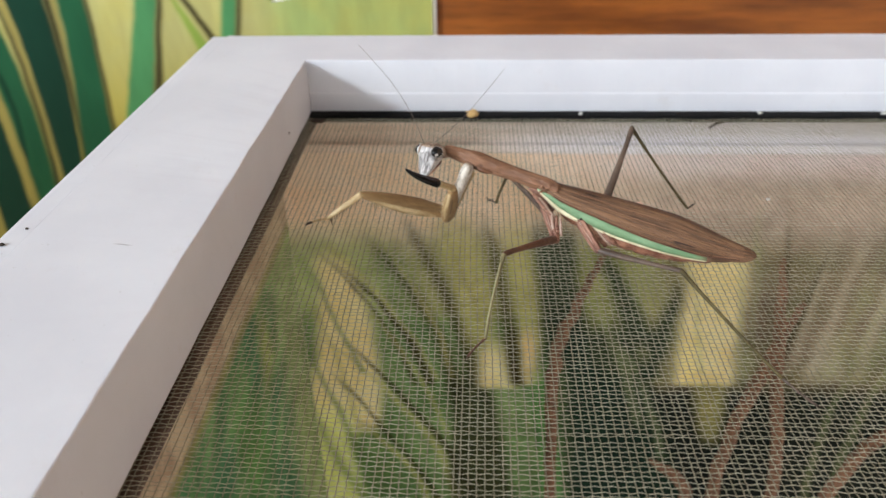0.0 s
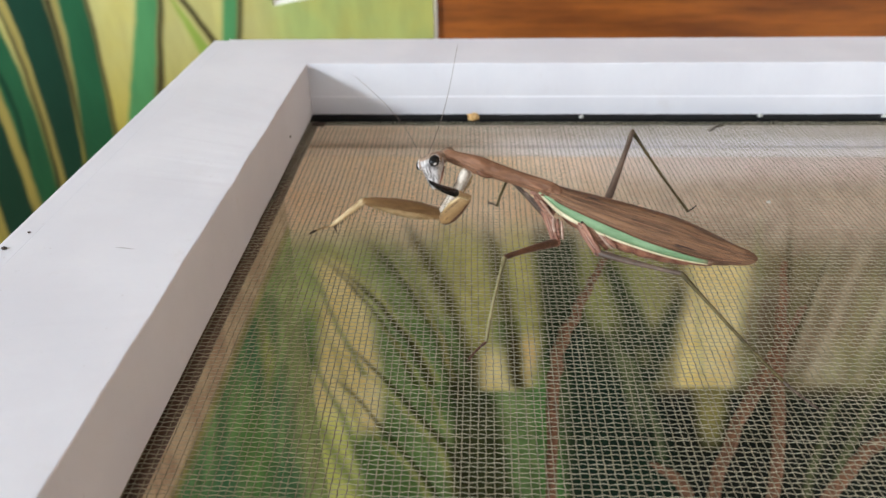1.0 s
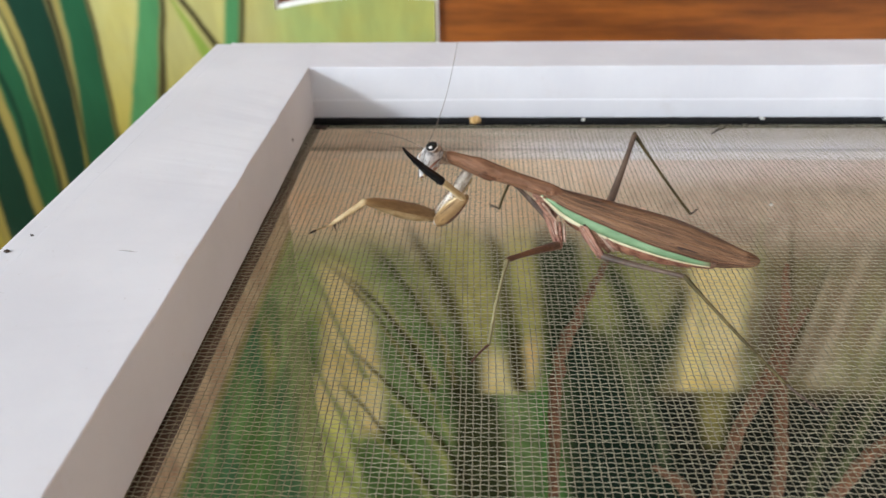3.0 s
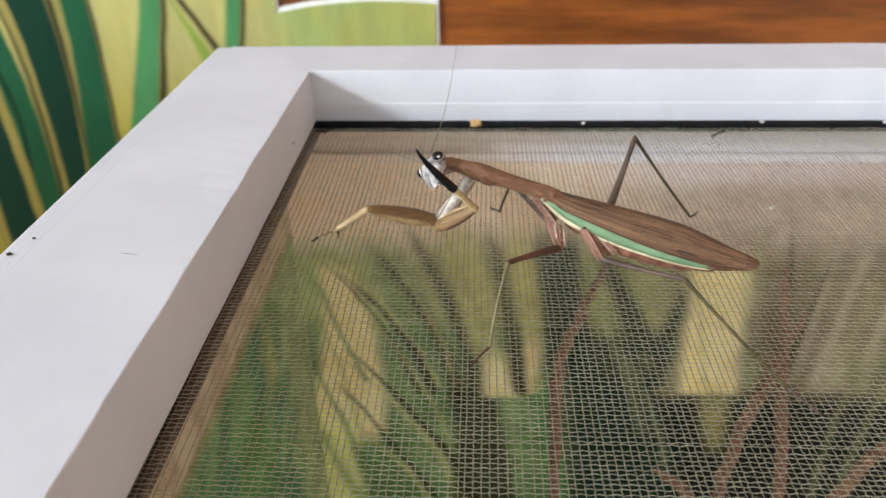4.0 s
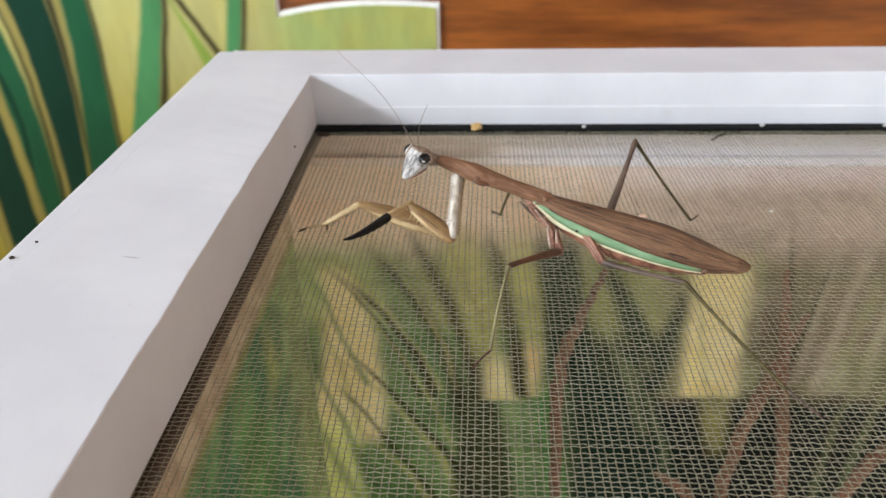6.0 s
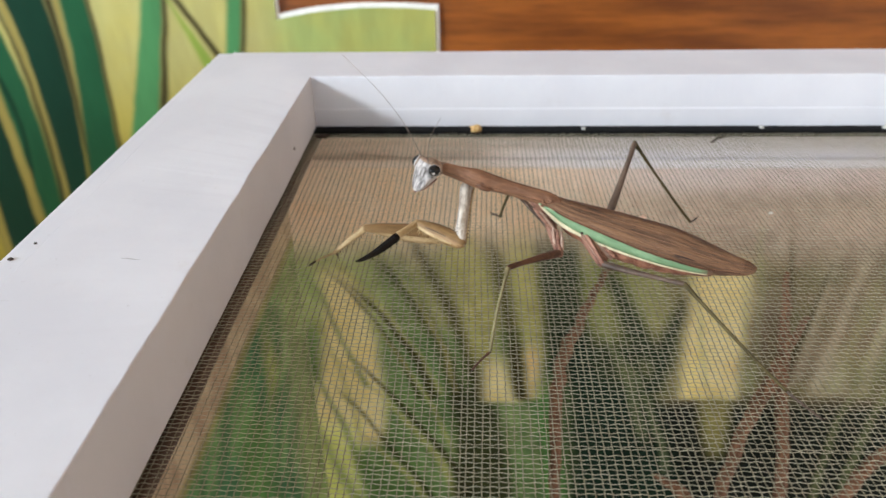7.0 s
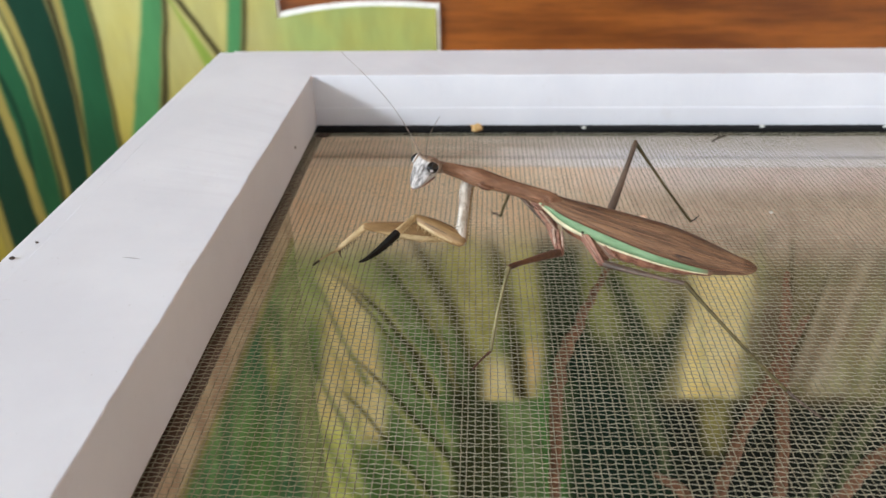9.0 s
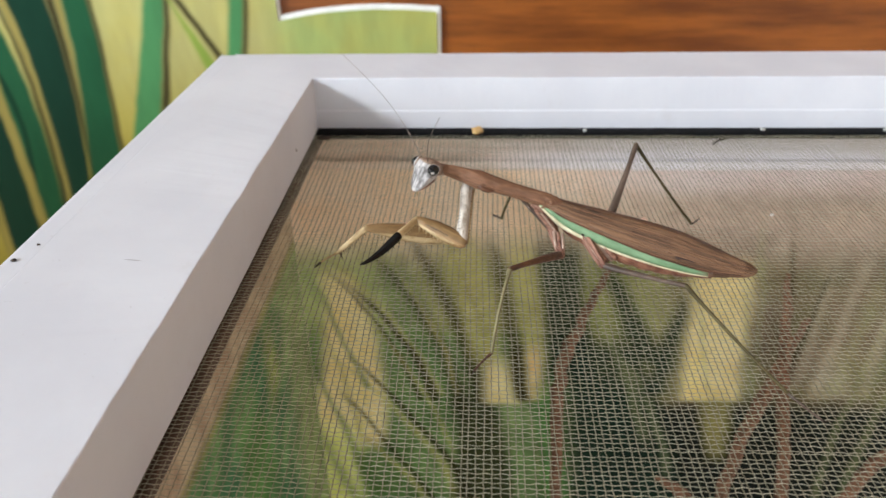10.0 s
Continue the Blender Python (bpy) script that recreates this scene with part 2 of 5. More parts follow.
M = {
    "paint": white_paint(),
    "wood": varnished_wood(),
    "ply": skin("pale_tan_plywood", rgb(240, 206, 180), rgb(250, 222, 198), 60, 0.65, 0.1, (1, 1, 8)),
    # brown that stands in for the shade beside the left rail
    "rail_shade": skin("brown_rail_shade", rgb(74, 57, 47), rgb(104, 84, 70), 120, 0.7, 0.2, (1, 0.2, 1)),
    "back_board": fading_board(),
    # black of the rubber strip, and of the painted shade under the lid
    "black_strip": skin("black_rubber_and_gap_shade", rgb(5, 5, 5), rgb(14, 13, 13), 900, 0.85, 0.3, (1, 1, 1), 0.15),
    "wire": skin("grey_screen_wire", rgb(164, 160, 138), rgb(200, 196, 174), 220, 0.34, 0.1, (1, 1, 1), 0.7),
    # same wire as above; the darker tone paints shade on the long wires
    "warp": skin("warp_wire_shade_tone", rgb(122, 116, 95), rgb(156, 150, 128), 260, 0.40, 0.1, (1, 1, 1), 0.6),
    "floor": skin("warm_grey_bounce_floor", rgb(190, 178, 164), rgb(216, 206, 194), 14, 0.8, 0.15),
    "white_plaster": skin("white_plaster", rgb(222, 220, 218), rgb(234, 232, 230), 18, 0.85, 0.2),
    "plaster": skin("cream_plaster", rgb(218, 188, 162), rgb(234, 206, 180), 18, 0.85, 0.2),
    "white_card": skin("white_card_edge", rgb(224, 224, 220), rgb(238, 238, 234), 200, 0.6, 0.05),
    "twig": skin("dry_red_brown_twig", rgb(88, 60, 42), rgb(138, 98, 70), 300, 0.75, 0.4, (3, 3, 0.4)),
    "scuff": skin("pale_grey_scuff", rgb(150, 146, 148), rgb(182, 178, 180), 900, 0.7, 0.2),
    "crumb": skin("dry_yellow_crumb", rgb(196, 150, 84), rgb(232, 200, 140), 900, 0.8, 0.5),
    "dirt": skin("dark_dirt_fleck", rgb(44, 36, 30), rgb(80, 66, 56), 900, 0.9, 0.4),
    "fluff": skin("pale_dust_fluff", rgb(186, 184, 176), rgb(226, 224, 216), 900, 0.95, 0.4),
    "shell": skin("brown_mantis_shell", rgb(108, 74, 52), rgb(148, 108, 80), 190, 0.55, 0.3, (0.3, 1, 1), 0.4, rgb(78, 50, 34)),
    "crown": skin("mottled_grey_brown_crown", rgb(96, 76, 62), rgb(176, 152, 130), 900, 0.5, 0.3, (1, 1, 1), 0.4, rgb(66, 50, 42)),
    "face": skin("white_veined_face", rgb(90, 84, 82), rgb(222, 215, 210), 1000, 0.45, 0.5, (0.6, 1, 0.45), 0.5),
    "eye": skin("black_glossy_eye", rgb(6, 5, 5), rgb(16, 12, 11), 700, 0.07, 0.02, (1, 1, 1), 0.4),
    "eye_pale": skin("pale_eye_rim_and_glint", rgb(190, 182, 176), rgb(226, 222, 218), 700, 0.2, 0.02, (1, 1, 1), 0.6),
    "pale": skin("white_inner_leg", rgb(146, 130, 112), rgb(216, 206, 192), 600, 0.45, 0.2, (0.4, 1, 1), 0.4),
    "tan": skin("tan_leg", rgb(122, 94, 58), rgb(158, 126, 82), 260, 0.5, 0.15, (0.22, 1, 1), 0.45, rgb(112, 82, 48)),
    "cream": skin("cream_leg", rgb(158, 130, 86), rgb(206, 182, 138), 460, 0.55, 0.15, (0.4, 1, 1), 0.4),
    "black": skin("black_glossy_claw", rgb(2, 2, 5), rgb(8, 8, 13), 700, 0.10, 0.06, (0.2, 1, 1), 0.22),
    "pink": skin("pink_brown_hip", rgb(92, 54, 42), rgb(168, 126, 104), 620, 0.65, 0.3, (0.12, 1, 1), 0.4),
    "hip_pale": skin("pale_pink_hip_fold", rgb(146, 116, 100), rgb(188, 162, 144), 620, 0.6, 0.2, (0.2, 1, 1), 0.3),
    "femur": skin("red_brown_femur", rgb(64, 38, 26), rgb(106, 70, 46), 340, 0.45, 0.15, (0.4, 1, 1), 0.4),
    "olive": skin("olive_grey_shin", rgb(62, 54, 32), rgb(96, 84, 52), 300, 0.5, 0.1, (0.4, 1, 1), 0.2),
    "pale_shin": skin("pale_green_grey_shin", rgb(100, 92, 62), rgb(142, 134, 98), 300, 0.45, 0.1, (0.4, 1, 1), 0.4),
    "grey_leg": skin("grey_brown_leg", rgb(66, 52, 43), rgb(102, 84, 71), 300, 0.45, 0.1, (0.4, 1, 1), 0.4),
    "wing": skin("brown_streaked_wing", rgb(76, 54, 38), rgb(134, 100, 72), 300, 0.5, 0.3, (0.12, 1, 1), 0.35, rgb(52, 37, 29), (0, -0.22, 0.30)),
    "wing_dark": skin("dark_wing_vein", rgb(58, 40, 30), rgb(92, 66, 50), 300, 0.5, 0.1),
    "green": green_fading(),
    "ivory": skin("ivory_wing_rim", rgb(190, 178, 142), rgb(218, 208, 174), 300, 0.45, 0.1),
    "belly": skin("rust_red_abdomen", rgb(102, 60, 44), rgb(158, 110, 86), 420, 0.45, 0.25, (1, 1, 1), 0.4, rgb(96, 48, 40)),
    "antenna": skin("brown_antenna", rgb(98, 84, 74), rgb(134, 118, 106), 300, 0.6, 0.05),
}


for name, metal, cover in (("wire", 0.62, 0.95), ("warp", 0.62, 1.0)):      # the cross threads are slightly translucent
    M[name].node_tree.nodes["Principled BSDF"].inputs["Metallic"].default_value = metal
    M[name].node_tree.nodes["Principled BSDF"].inputs["Alpha"].default_value = cover


# ---- building helpers ----
def mesh_object(name, bm, material, smooth=True):
    me = bpy.data.meshes.new(name)
    bm.normal_update()
    bm.to_mesh(me)
    bm.free()
    for m in material if isinstance(material, (list, tuple)) else (material,):
        me.materials.append(m)
    for p in me.polygons:
        p.use_smooth = smooth
    return new(name, me)


def part(name, bm, material, parent, label="", smooth=True):
    ob = mesh_object(name, bm, material, smooth)
    ob.parent = parent
    if label:
        ob["label"] = label
    return ob


def thing(name, label, category, at=(0, 0, 0), group=""):
    ob = new(name)
    ob.empty_display_size = 0.02
    ob.location = at
    return tagged(ob, label, category, group)


def box(bm, lo, hi, bevel=0.0):
    res = bmesh.ops.create_cube(bm, size=1.0)
    for v in res["verts"]:
        v.co = Vector([lo[i] + (v.co[i] + 0.5) * (hi[i] - lo[i]) for i in range(3)])
    if bevel:
        edges = list({e for v in res["verts"] for e in v.link_edges})
        bmesh.ops.bevel(bm, geom=edges, offset=bevel, segments=2, affect="EDGES", profile=0.6)
    return bm


def loft(bm, rings, cap=True):
    """Skin closed rings of equal length."""
    made = [[bm.verts.new(p) for p in r] for r in rings]
    n = len(made[0])
    for a, b in zip(made, made[1:]):
        for i in range(n):
            bm.faces.new((a[i], a[(i + 1) % n], b[(i + 1) % n], b[i]))
    if cap:
        bm.faces.new(list(reversed(made[0])))
        bm.faces.new(made[-1])
    bmesh.ops.recalc_face_normals(bm, faces=bm.faces[:])
    return bm


def spindle(rows, n=12, bm=None, power=2.0, ridge=0.0, folds=5):
    """Rows of x, centre y, centre z, half width y, half width z, in mm, along the local x axis."""
    bm = bm or bmesh.new()
    rings = []
    for x, yc, zc, ry, rz in rows:
        ring = []
        for i in range(n):
            a = 2 * math.pi * i / n
            c, s = math.cos(a), math.sin(a)
            c = math.copysign(abs(c) ** (2 / power), c)
            s = math.copysign(abs(s) ** (2 / power), s)
            k = 1.0 + ridge * math.cos(folds * a)
            ring.append(Vector((x, yc + ry * c * k, zc + rz * s * k)) * MM)
        rings.append(ring)
    return loft(bm, rings)


def fine(rows, n):
    """Resample rows of numbers smoothly (Catmull-Rom) into n steps between neighbours."""
    rows = [np.array(r, float) for r in rows]
    out = []
    for i in range(len(rows) - 1):
        p0, p1, p2, p3 = rows[max(i - 1, 0)], rows[i], rows[i + 1], rows[min(i + 2, len(rows) - 1)]
        for k in range(n):
            t = k / n
            out.append(0.5 * (2 * p1 + (p2 - p0) * t + (2 * p0 - 5 * p1 + 4 * p2 - p3) * t * t + (3 * p1 - p0 - 3 * p2 + p3) * t ** 3))
    out.append(rows[-1])
    return out


def tube(points, radii, n=8, bm=None):
    """A round stem along points, in metres."""
    bm = bm or bmesh.new()
    pts = [Vector(p) for p in points]
    rings, side = [], None
    for i, p in enumerate(pts):
        d = (pts[min(i + 1, len(pts) - 1)] - pts[max(i - 1, 0)]).normalized()
        if side is None:
            side = d.orthogonal().normalized()
        side = (side - d * side.dot(d)).normalized()
        up = d.cross(side)
        rings.append([p + (side * math.cos(2 * math.pi * k / n) + up * math.sin(2 * math.pi * k / n)) * radii[i] for k in range(n)])
    return loft(bm, rings)


def spines(bm, rows):
    """Little pointed spines: foot, tip and foot radius in mm."""
    for foot, tip, r in rows:
        a, b = Vector(foot) * MM, Vector(tip) * MM
        d = (b - a).normalized()
        s = d.orthogonal().normalized()
        u = d.cross(s)
        ring = [bm.verts.new(a + (s * math.cos(k * 2.0944) + u * math.sin(k * 2.0944)) * r * MM) for k in range(3)]
        top = bm.verts.new(b)
        for k in range(3):
            bm.faces.new((ring[k], ring[(k + 1) % 3], top))
    return bm


# ---- the setting ----
FLOOR_Z, WALL_Y = -0.300, 0.300


def setting():
    # unseen floor; its pale warm colour is chosen to bounce light upward
    bm = bmesh.new()
    box(bm, (-60, -60, FLOOR_Z - 0.05), (60, 60, FLOOR_Z))
    tagged(mesh_object("floor", bm, M["floor"], False), "unseen warm grey floor under the enclosure, paled to bounce light", "floor", kind="structure")
    bm = bmesh.new()
    box(bm, (-2.2, WALL_Y, FLOOR_Z), (1.2, WALL_Y + 0.1, 0.42))
    tagged(mesh_object("wall_north", bm, M["wood"], False), "varnished red-brown wooden wall with running grain", "wall", kind="structure")
    # added out of view: white upper wall that keeps the bounced light neutral
    bm = bmesh.new()
    box(bm, (-2.2, WALL_Y + 0.012, 0.4202), (1.2, WALL_Y + 0.1, 1.7))
    tagged(mesh_object("wall_upper", bm, M["white_plaster"], False), "unseen white wall added above the panelling for neutral bounce light", "wall", kind="structure")
    # unseen wall that closes the side, tinted to throw warm light back
    bm = bmesh.new()
    box(bm, (1.1, -1.5, FLOOR_Z), (1.2, WALL_Y, 1.7))
    tagged(mesh_object("wall_east", bm, M["plaster"], False), "unseen cream wall added to bounce warm light", "wall", kind="structure")
    # ceiling out of view, added so that light comes from the sides
    bm = bmesh.new()
    box(bm, (-2.2, -2.2, 1.702), (1.2, WALL_Y + 0.1, 1.76))
    tagged(mesh_object("ceiling", bm, M["white_plaster"], False), "unseen white ceiling added to block the sky overhead", "ceiling", kind="structure")


MURAL = [
    ("leaf_dark", -280, -0.1327, -0.000893, -11.7, -153.8, 32.2, 26.1),
    ("gold", -297.5, -0.121, -0.000507, -15.5, -89.6, 6, 5.5),
    ("edge", -303.4, -0.1768, -0.000767, -23.6, -118.3, 2.9, 3.8),
    ("gold", -253.3, 0.0134, -0.000208, -11.8, -103.9, 6.6, 2.5),
    ("edge", -260.2, -0.0455, -0.000451, -11.7, -128.3, 6.3, 3.6),
    ("leaf_mid", -241, -0.0235, -0.00061, -12, -138.4, 20.7, 26.7),
    ("edge", -230.2, -0.0314, -0.000445, -12, -108.8, 3, 3.3),
    ("leaf_light", -176.9, 0.2298, -0.000376, -12.5, -94.7, 16.2, 20.5),
    ("edge", -168.3, 0.1679, -0.000511, -12.6, -94.7, 3.8, 6.4),
    ("lime", -176.1, -0.4419, 0.000187, -20.7, -63.1, 1.2, 9.7),
    ("edge", -172.7, -0.5853, 0.000176, -12.6, -55.3, 5, 5.7),
    ("leaf_light", -115.6, 0.1329, -0.001041, -13.1, -55.4, 11.9, 11.9),
    ("edge", -108.7, 0.1111, -0.00133, -13.1, -55.4, 3.8, 3.9),
    ("leaf_mid", -327.4, -0.2632, -0.000946, -12, -177.8, 31.1, 26),
    ("leaf_rib", -352.2, -0.6907, -0.002959, -62.1, -115.9, 3.3, 3),
    ("leaf_dark", -358.6, -0.1698, -0.000466, -12, -214.4, 38.4, 38.8),
    ("gold", -328.1, -0.0767, -0.000235, -12, -197.2, 7, 8.9),
    ("gold", -350, 0.0326, -7.2e-05, -12, -232.1, 7.1, 7.4),
]


def leaf_mural():
    """A flat printed board on the wall, cut out along its upper right with a white rim."""
    # outline of the cut, in mm on the wall; the upper edge dips in a shallow curve
    dip = fine([(-89.4, -31.8), (-60, -26.8), (-26, -24.0), (7, -24.4), (29.2, -26.0)], 5)
    shape = [(-900, FLOOR_Z * 1000 + 2), (29.8, FLOOR_Z * 1000 + 2)] + [tuple(p) for p in reversed(dip)] + [(-90.6, 260), (-900, 260)]
    board = thing("leaf_mural", "printed mural of green and yellow palm leaves with white cut edge", "mural", (-0.3, WALL_Y, FLOOR_Z + 0.002))
    m = Matrix.Translation((0.3, -WALL_Y, -FLOOR_Z - 0.002))

    def slab(points, y0, y1):
        bm = bmesh.new()
        a = [bm.verts.new(m @ Vector((x * MM, y0, z * MM))) for x, z in points]
        b = [bm.verts.new(m @ Vector((x * MM, y1, z * MM))) for x, z in points]
        bm.faces.new(a)
        bm.faces.new(list(reversed(b)))
        for i in range(len(a)):
            j = (i + 1) % len(a)
            bm.faces.new((a[i], b[i], b[j], a[j]))
        bmesh.ops.recalc_face_normals(bm, faces=bm.faces[:])
        bmesh.ops.triangulate(bm, faces=bm.faces[:])
        return bm

    rim = [(x + (2.6 if x > 25 else 0), z) if i < 2 else (x + (2.6 if x > 25 else 0), z + (3.4 if z < 0 else 0)) for i, (x, z) in enumerate(shape)]
    rim = [(x + (2.0 if x < -89 and z > -40 and x > -200 else 0), z) for x, z in rim]
    part("backing", slab(rim, WALL_Y - 0.0030, WALL_Y), M["white_card"], board, "white card backing", False)
    part("print", slab(shape, WALL_Y - 0.0045, WALL_Y - 0.0032), printed("leaf_print", mural_ground, MURAL_LOCAL, 3.0, 0.355, feet=False, top_open=270, deepen=(285, 90)), board, "printed palm leaves", False)
    return board


def shifted(rows, dx, dz):
    """The blades' numbers in a frame moved by dx, dz (mm)."""
    out = []
    for c, a, b, q, z0, z1, w0, w1 in rows:
        out.append((c, a - b * dz + q * dz * dz + dx, b - 2 * q * dz, q, z0 + dz, z1 + dz, w0, w1))
    return out


# ---- the enclosure and its lid ----
LID_TOP, LEDGE, RIM_L, RIM_B = 0.0195, 0.0075, 0.036, 0.031
X1, Y1 = 0.265, -0.285          # far corner of the opening


def rail_profile(width, lip, outer):
    """Across a rail: outward distance from the opening and height."""
    r, k = 0.0003, width / 0.036
    rows = [(-0.0005 - lip, 0.0006), (-0.0005 - lip, LEDGE - 0.0004), (-0.0005 - lip * 0.6, LEDGE), (-0.0005, LEDGE + 0.0002), (-0.0005, LID_TOP - r), (-0.0005 + r * 0.134, LID_TOP - r * 0.5), (-0.0005 + r * 0.5, LID_TOP - r * 0.134), (r - 0.0005, LID_TOP),
            (0.036 - outer, LID_TOP), (0.036 - outer * 0.3, LID_TOP - outer * 0.3), (0.036, LID_TOP - outer), (0.036, -0.003), (0.022, -0.003), (0.020, 0.0006)]
    return [(u * k, z) for u, z in rows]


def rail(name, a, b, width, wa, wb, lip, outer, parent):
    """A rail along the opening's edge from corner a to corner b, mitred at both ends against rails of width wa and wb."""
    d = (Vector(b) - Vector(a)).normalized()
    out = Vector((d.y, -d.x, 0))
    bm = bmesh.new()
    rings = []
    steps = 120
    for k in range(steps + 1):
        f = k / steps
        ring = []
        for u, z in rail_profile(width, lip, outer):
            lo = Vector(a) - d * (u * wa / width)
            hi = Vector(b) + d * (u * wb / width)
            p = lo.lerp(hi, f) + out * u
            w = 0.00016 * noise.noise(Vector((p.x * 60, p.y * 60, u * 300))) * min(1.0, 12 * f * (1 - f))
            if 0.015 < z and u < 0.002:          # knocked and painted-over inner edge
                w += 0.00012 * noise.noise(Vector((p.x * 190, p.y * 190, 2.0))) * min(1.0, 12 * f * (1 - f))
            ring.append(Vector((p.x, p.y, z + (w * (1.0 if u < 0.002 else 0.2) if z > 0.01 else 0))) + out * w)
        rings.append(ring)
    loft(bm, rings, cap=True)
    return part(name, bm, M["paint"], parent, "white painted wooden rail", False)


def screen_lid():
    lid = thing("screen_lid", "white painted wooden lid frame with woven wire screen", "lid", (0.13, -0.14, -0.003))
    off = Matrix.Translation((-0.13, 0.14, 0.003))
    c = [(0, 0, 0), (X1, 0, 0), (X1, Y1, 0), (0, Y1, 0)]
    WR = 0.036
    obs = [
        rail("rail", c[1], c[0], RIM_B, WR, RIM_L, 0.0003, 0.0014, lid),
        rail("rail", c[0], c[3], RIM_L, RIM_B, 0.036, 0.00002, 0.0003, lid),
        rail("rail", c[3], c[2], 0.036, RIM_L, WR, 0.0007, 0.0014, lid),
        rail("rail", c[2], c[1], WR, 0.036, RIM_B, 0.0007, 0.0014, lid),
    ]
    for ob in obs:
        ob.data.transform(off)
        for p in ob.data.polygons:
            p.use_smooth = False
    # the slightly lower strip nailed along the outer side
    bm = bmesh.new()
    box(bm, (-RIM_L - 0.0062, Y1 - 0.036, -0.02), (-RIM_L - 0.0004, RIM_B, LID_TOP - 0.0006), 0.0004)
    part("side_strip", bm, M["paint"], lid, "white painted side strip", False).data.transform(off)
    # woven screen: two families of slightly wavering wires, too many to count
    rng = np.random.default_rng(4)
    pitch, r, over = 0.00148, 0.000103, 0.009
    long_x = [-over]
    while long_x[-1] < X1 + over:       # and the long wires towards the far side
        long_x.append(long_x[-1] + float(np.interp(long_x[-1], (0.08, 0.15), (pitch, 0.00130))))
    long_x = np.array(long_x)
    cross_y = [over]
    while cross_y[-1] > Y1 - over:      # the cross wires crowd together towards the front
        cross_y.append(cross_y[-1] - float(np.clip(0.00119 + (cross_y[-1] + 0.140) * 0.0043, 0.00104, 0.00146)))
    cross_y = np.array(cross_y)
    verts, faces = [], []

    def wires(along_x):
        rr = r * 0.95 if along_x else r * 1.08
        seg, lines = (long_x, cross_y) if along_x else (cross_y, long_x)
        for j, cc in enumerate(lines):
            k = np.arange(len(seg))
            sign = np.where((k + j) % 2 == 0, 1.0, -1.0) * (1 if along_x else -1)
            wav = np.cumsum(rng.normal(0, 0.000014, len(seg)))
            wav -= np.linspace(wav[0], wav[-1], len(seg))
            drift = 0.00030 * np.sin(seg * 23 + cc * 31) + 0.00022 * np.sin(seg * 61 - cc * 47)
            q = cc + wav + drift + rng.normal(0, 0.00005) + sign * (0.00004 if along_x else 0.00006) + rng.normal(0, 0.00002, len(seg))
            z = sign * (0.00012 if along_x else 0.00004)
            base = len(verts)
            for s, c, zz in zip(seg, q, z):
                for dy, dz in ((rr, 0), (0, rr), (-rr, 0), (0, -rr)):
                    verts.append((s, c + dy, zz + dz) if along_x else (c + dy, s, zz + dz))
            for m in range(len(seg) - 1):
                for n in range(4):
                    a, d = base + 4 * m + n, base + 4 * m + (n + 1) % 4
                    faces.append((a, d, d + 4, a + 4))

    wires(True)
    woven = len(faces)
    wires(False)
    me = bpy.data.meshes.new("wire_screen")
    me.from_pydata([(x - 0.13, y + 0.14, z + 0.003) for x, y, z in verts], [], faces)
    me.materials.append(M["wire"])
    me.materials.append(M["warp"])
    for p in me.polygons:
        p.use_smooth = True
        p.material_index = int(p.index >= woven)
    ob = new("wire_screen", me)
    ob.parent = lid
    tagged(ob, "fine grey woven wire screen", kind="stuff")
    # black strips that stand in for the shaded gap under the lid's edge
    bm = bmesh.new()
    box(bm, (-0.0185, 0.0035, -0.0052), (X1 + 0.0105, 0.0100, -0.0008))
    box(bm, (-0.0180, Y1 - 0.01, -0.0052), (-0.0019, 0.0034, -0.0008))
    box(bm, (X1 + 0.0035, Y1 - 0.01, -0.0052), (X1 + 0.0100, 0.0034, -0.0008))
    # brown strip put under the screen as the shade along the rail
    strip = bmesh.new()
    box(strip, (-0.0018, Y1 - 0.01, -0.0052), (0.0015, 0.0030, -0.0014), 0.0010)
    part("shade_strip", strip, M["rail_shade"], lid, "dark brown strip painting the rail's shade under the screen", False).data.transform(off)
    part("black_strip", bm, M["black_strip"], lid, "black strip for the shaded gap under the lid", False).data.transform(off)
    bm = bmesh.new()
    rings = []
    for k in range(161):
        x = -0.0002 + (X1 + 0.0004) * k / 160
        w = 0.0062 + 0.0005 * noise.noise(Vector((x * 90, 0, 3))) + 0.0004 * noise.noise(Vector((x * 400, 0, 7)))
        rings.append([Vector(q) for q in ((x, 0.0010, 0.0001), (x, 0.0010, 0.0009), (x, -w * 0.8, 0.0008), (x, -w, 0.0002))])
    loft(bm, rings)
    part("spline", bm, M["black_strip"], lid, "black rubber strip holding the screen", False).data.transform(off)
    # side strip takes the same brown, as if shaded by the rail
    bm = bmesh.new()
    box(bm, (-0.0006, Y1, 0.0001), (0.0004, -0.0052, 0.0008), 0.0002)
    part("spline", bm, M["rail_shade"], lid, "rubber strip holding the screen, browned as shade by the rail", False).data.transform(off)
    return lid


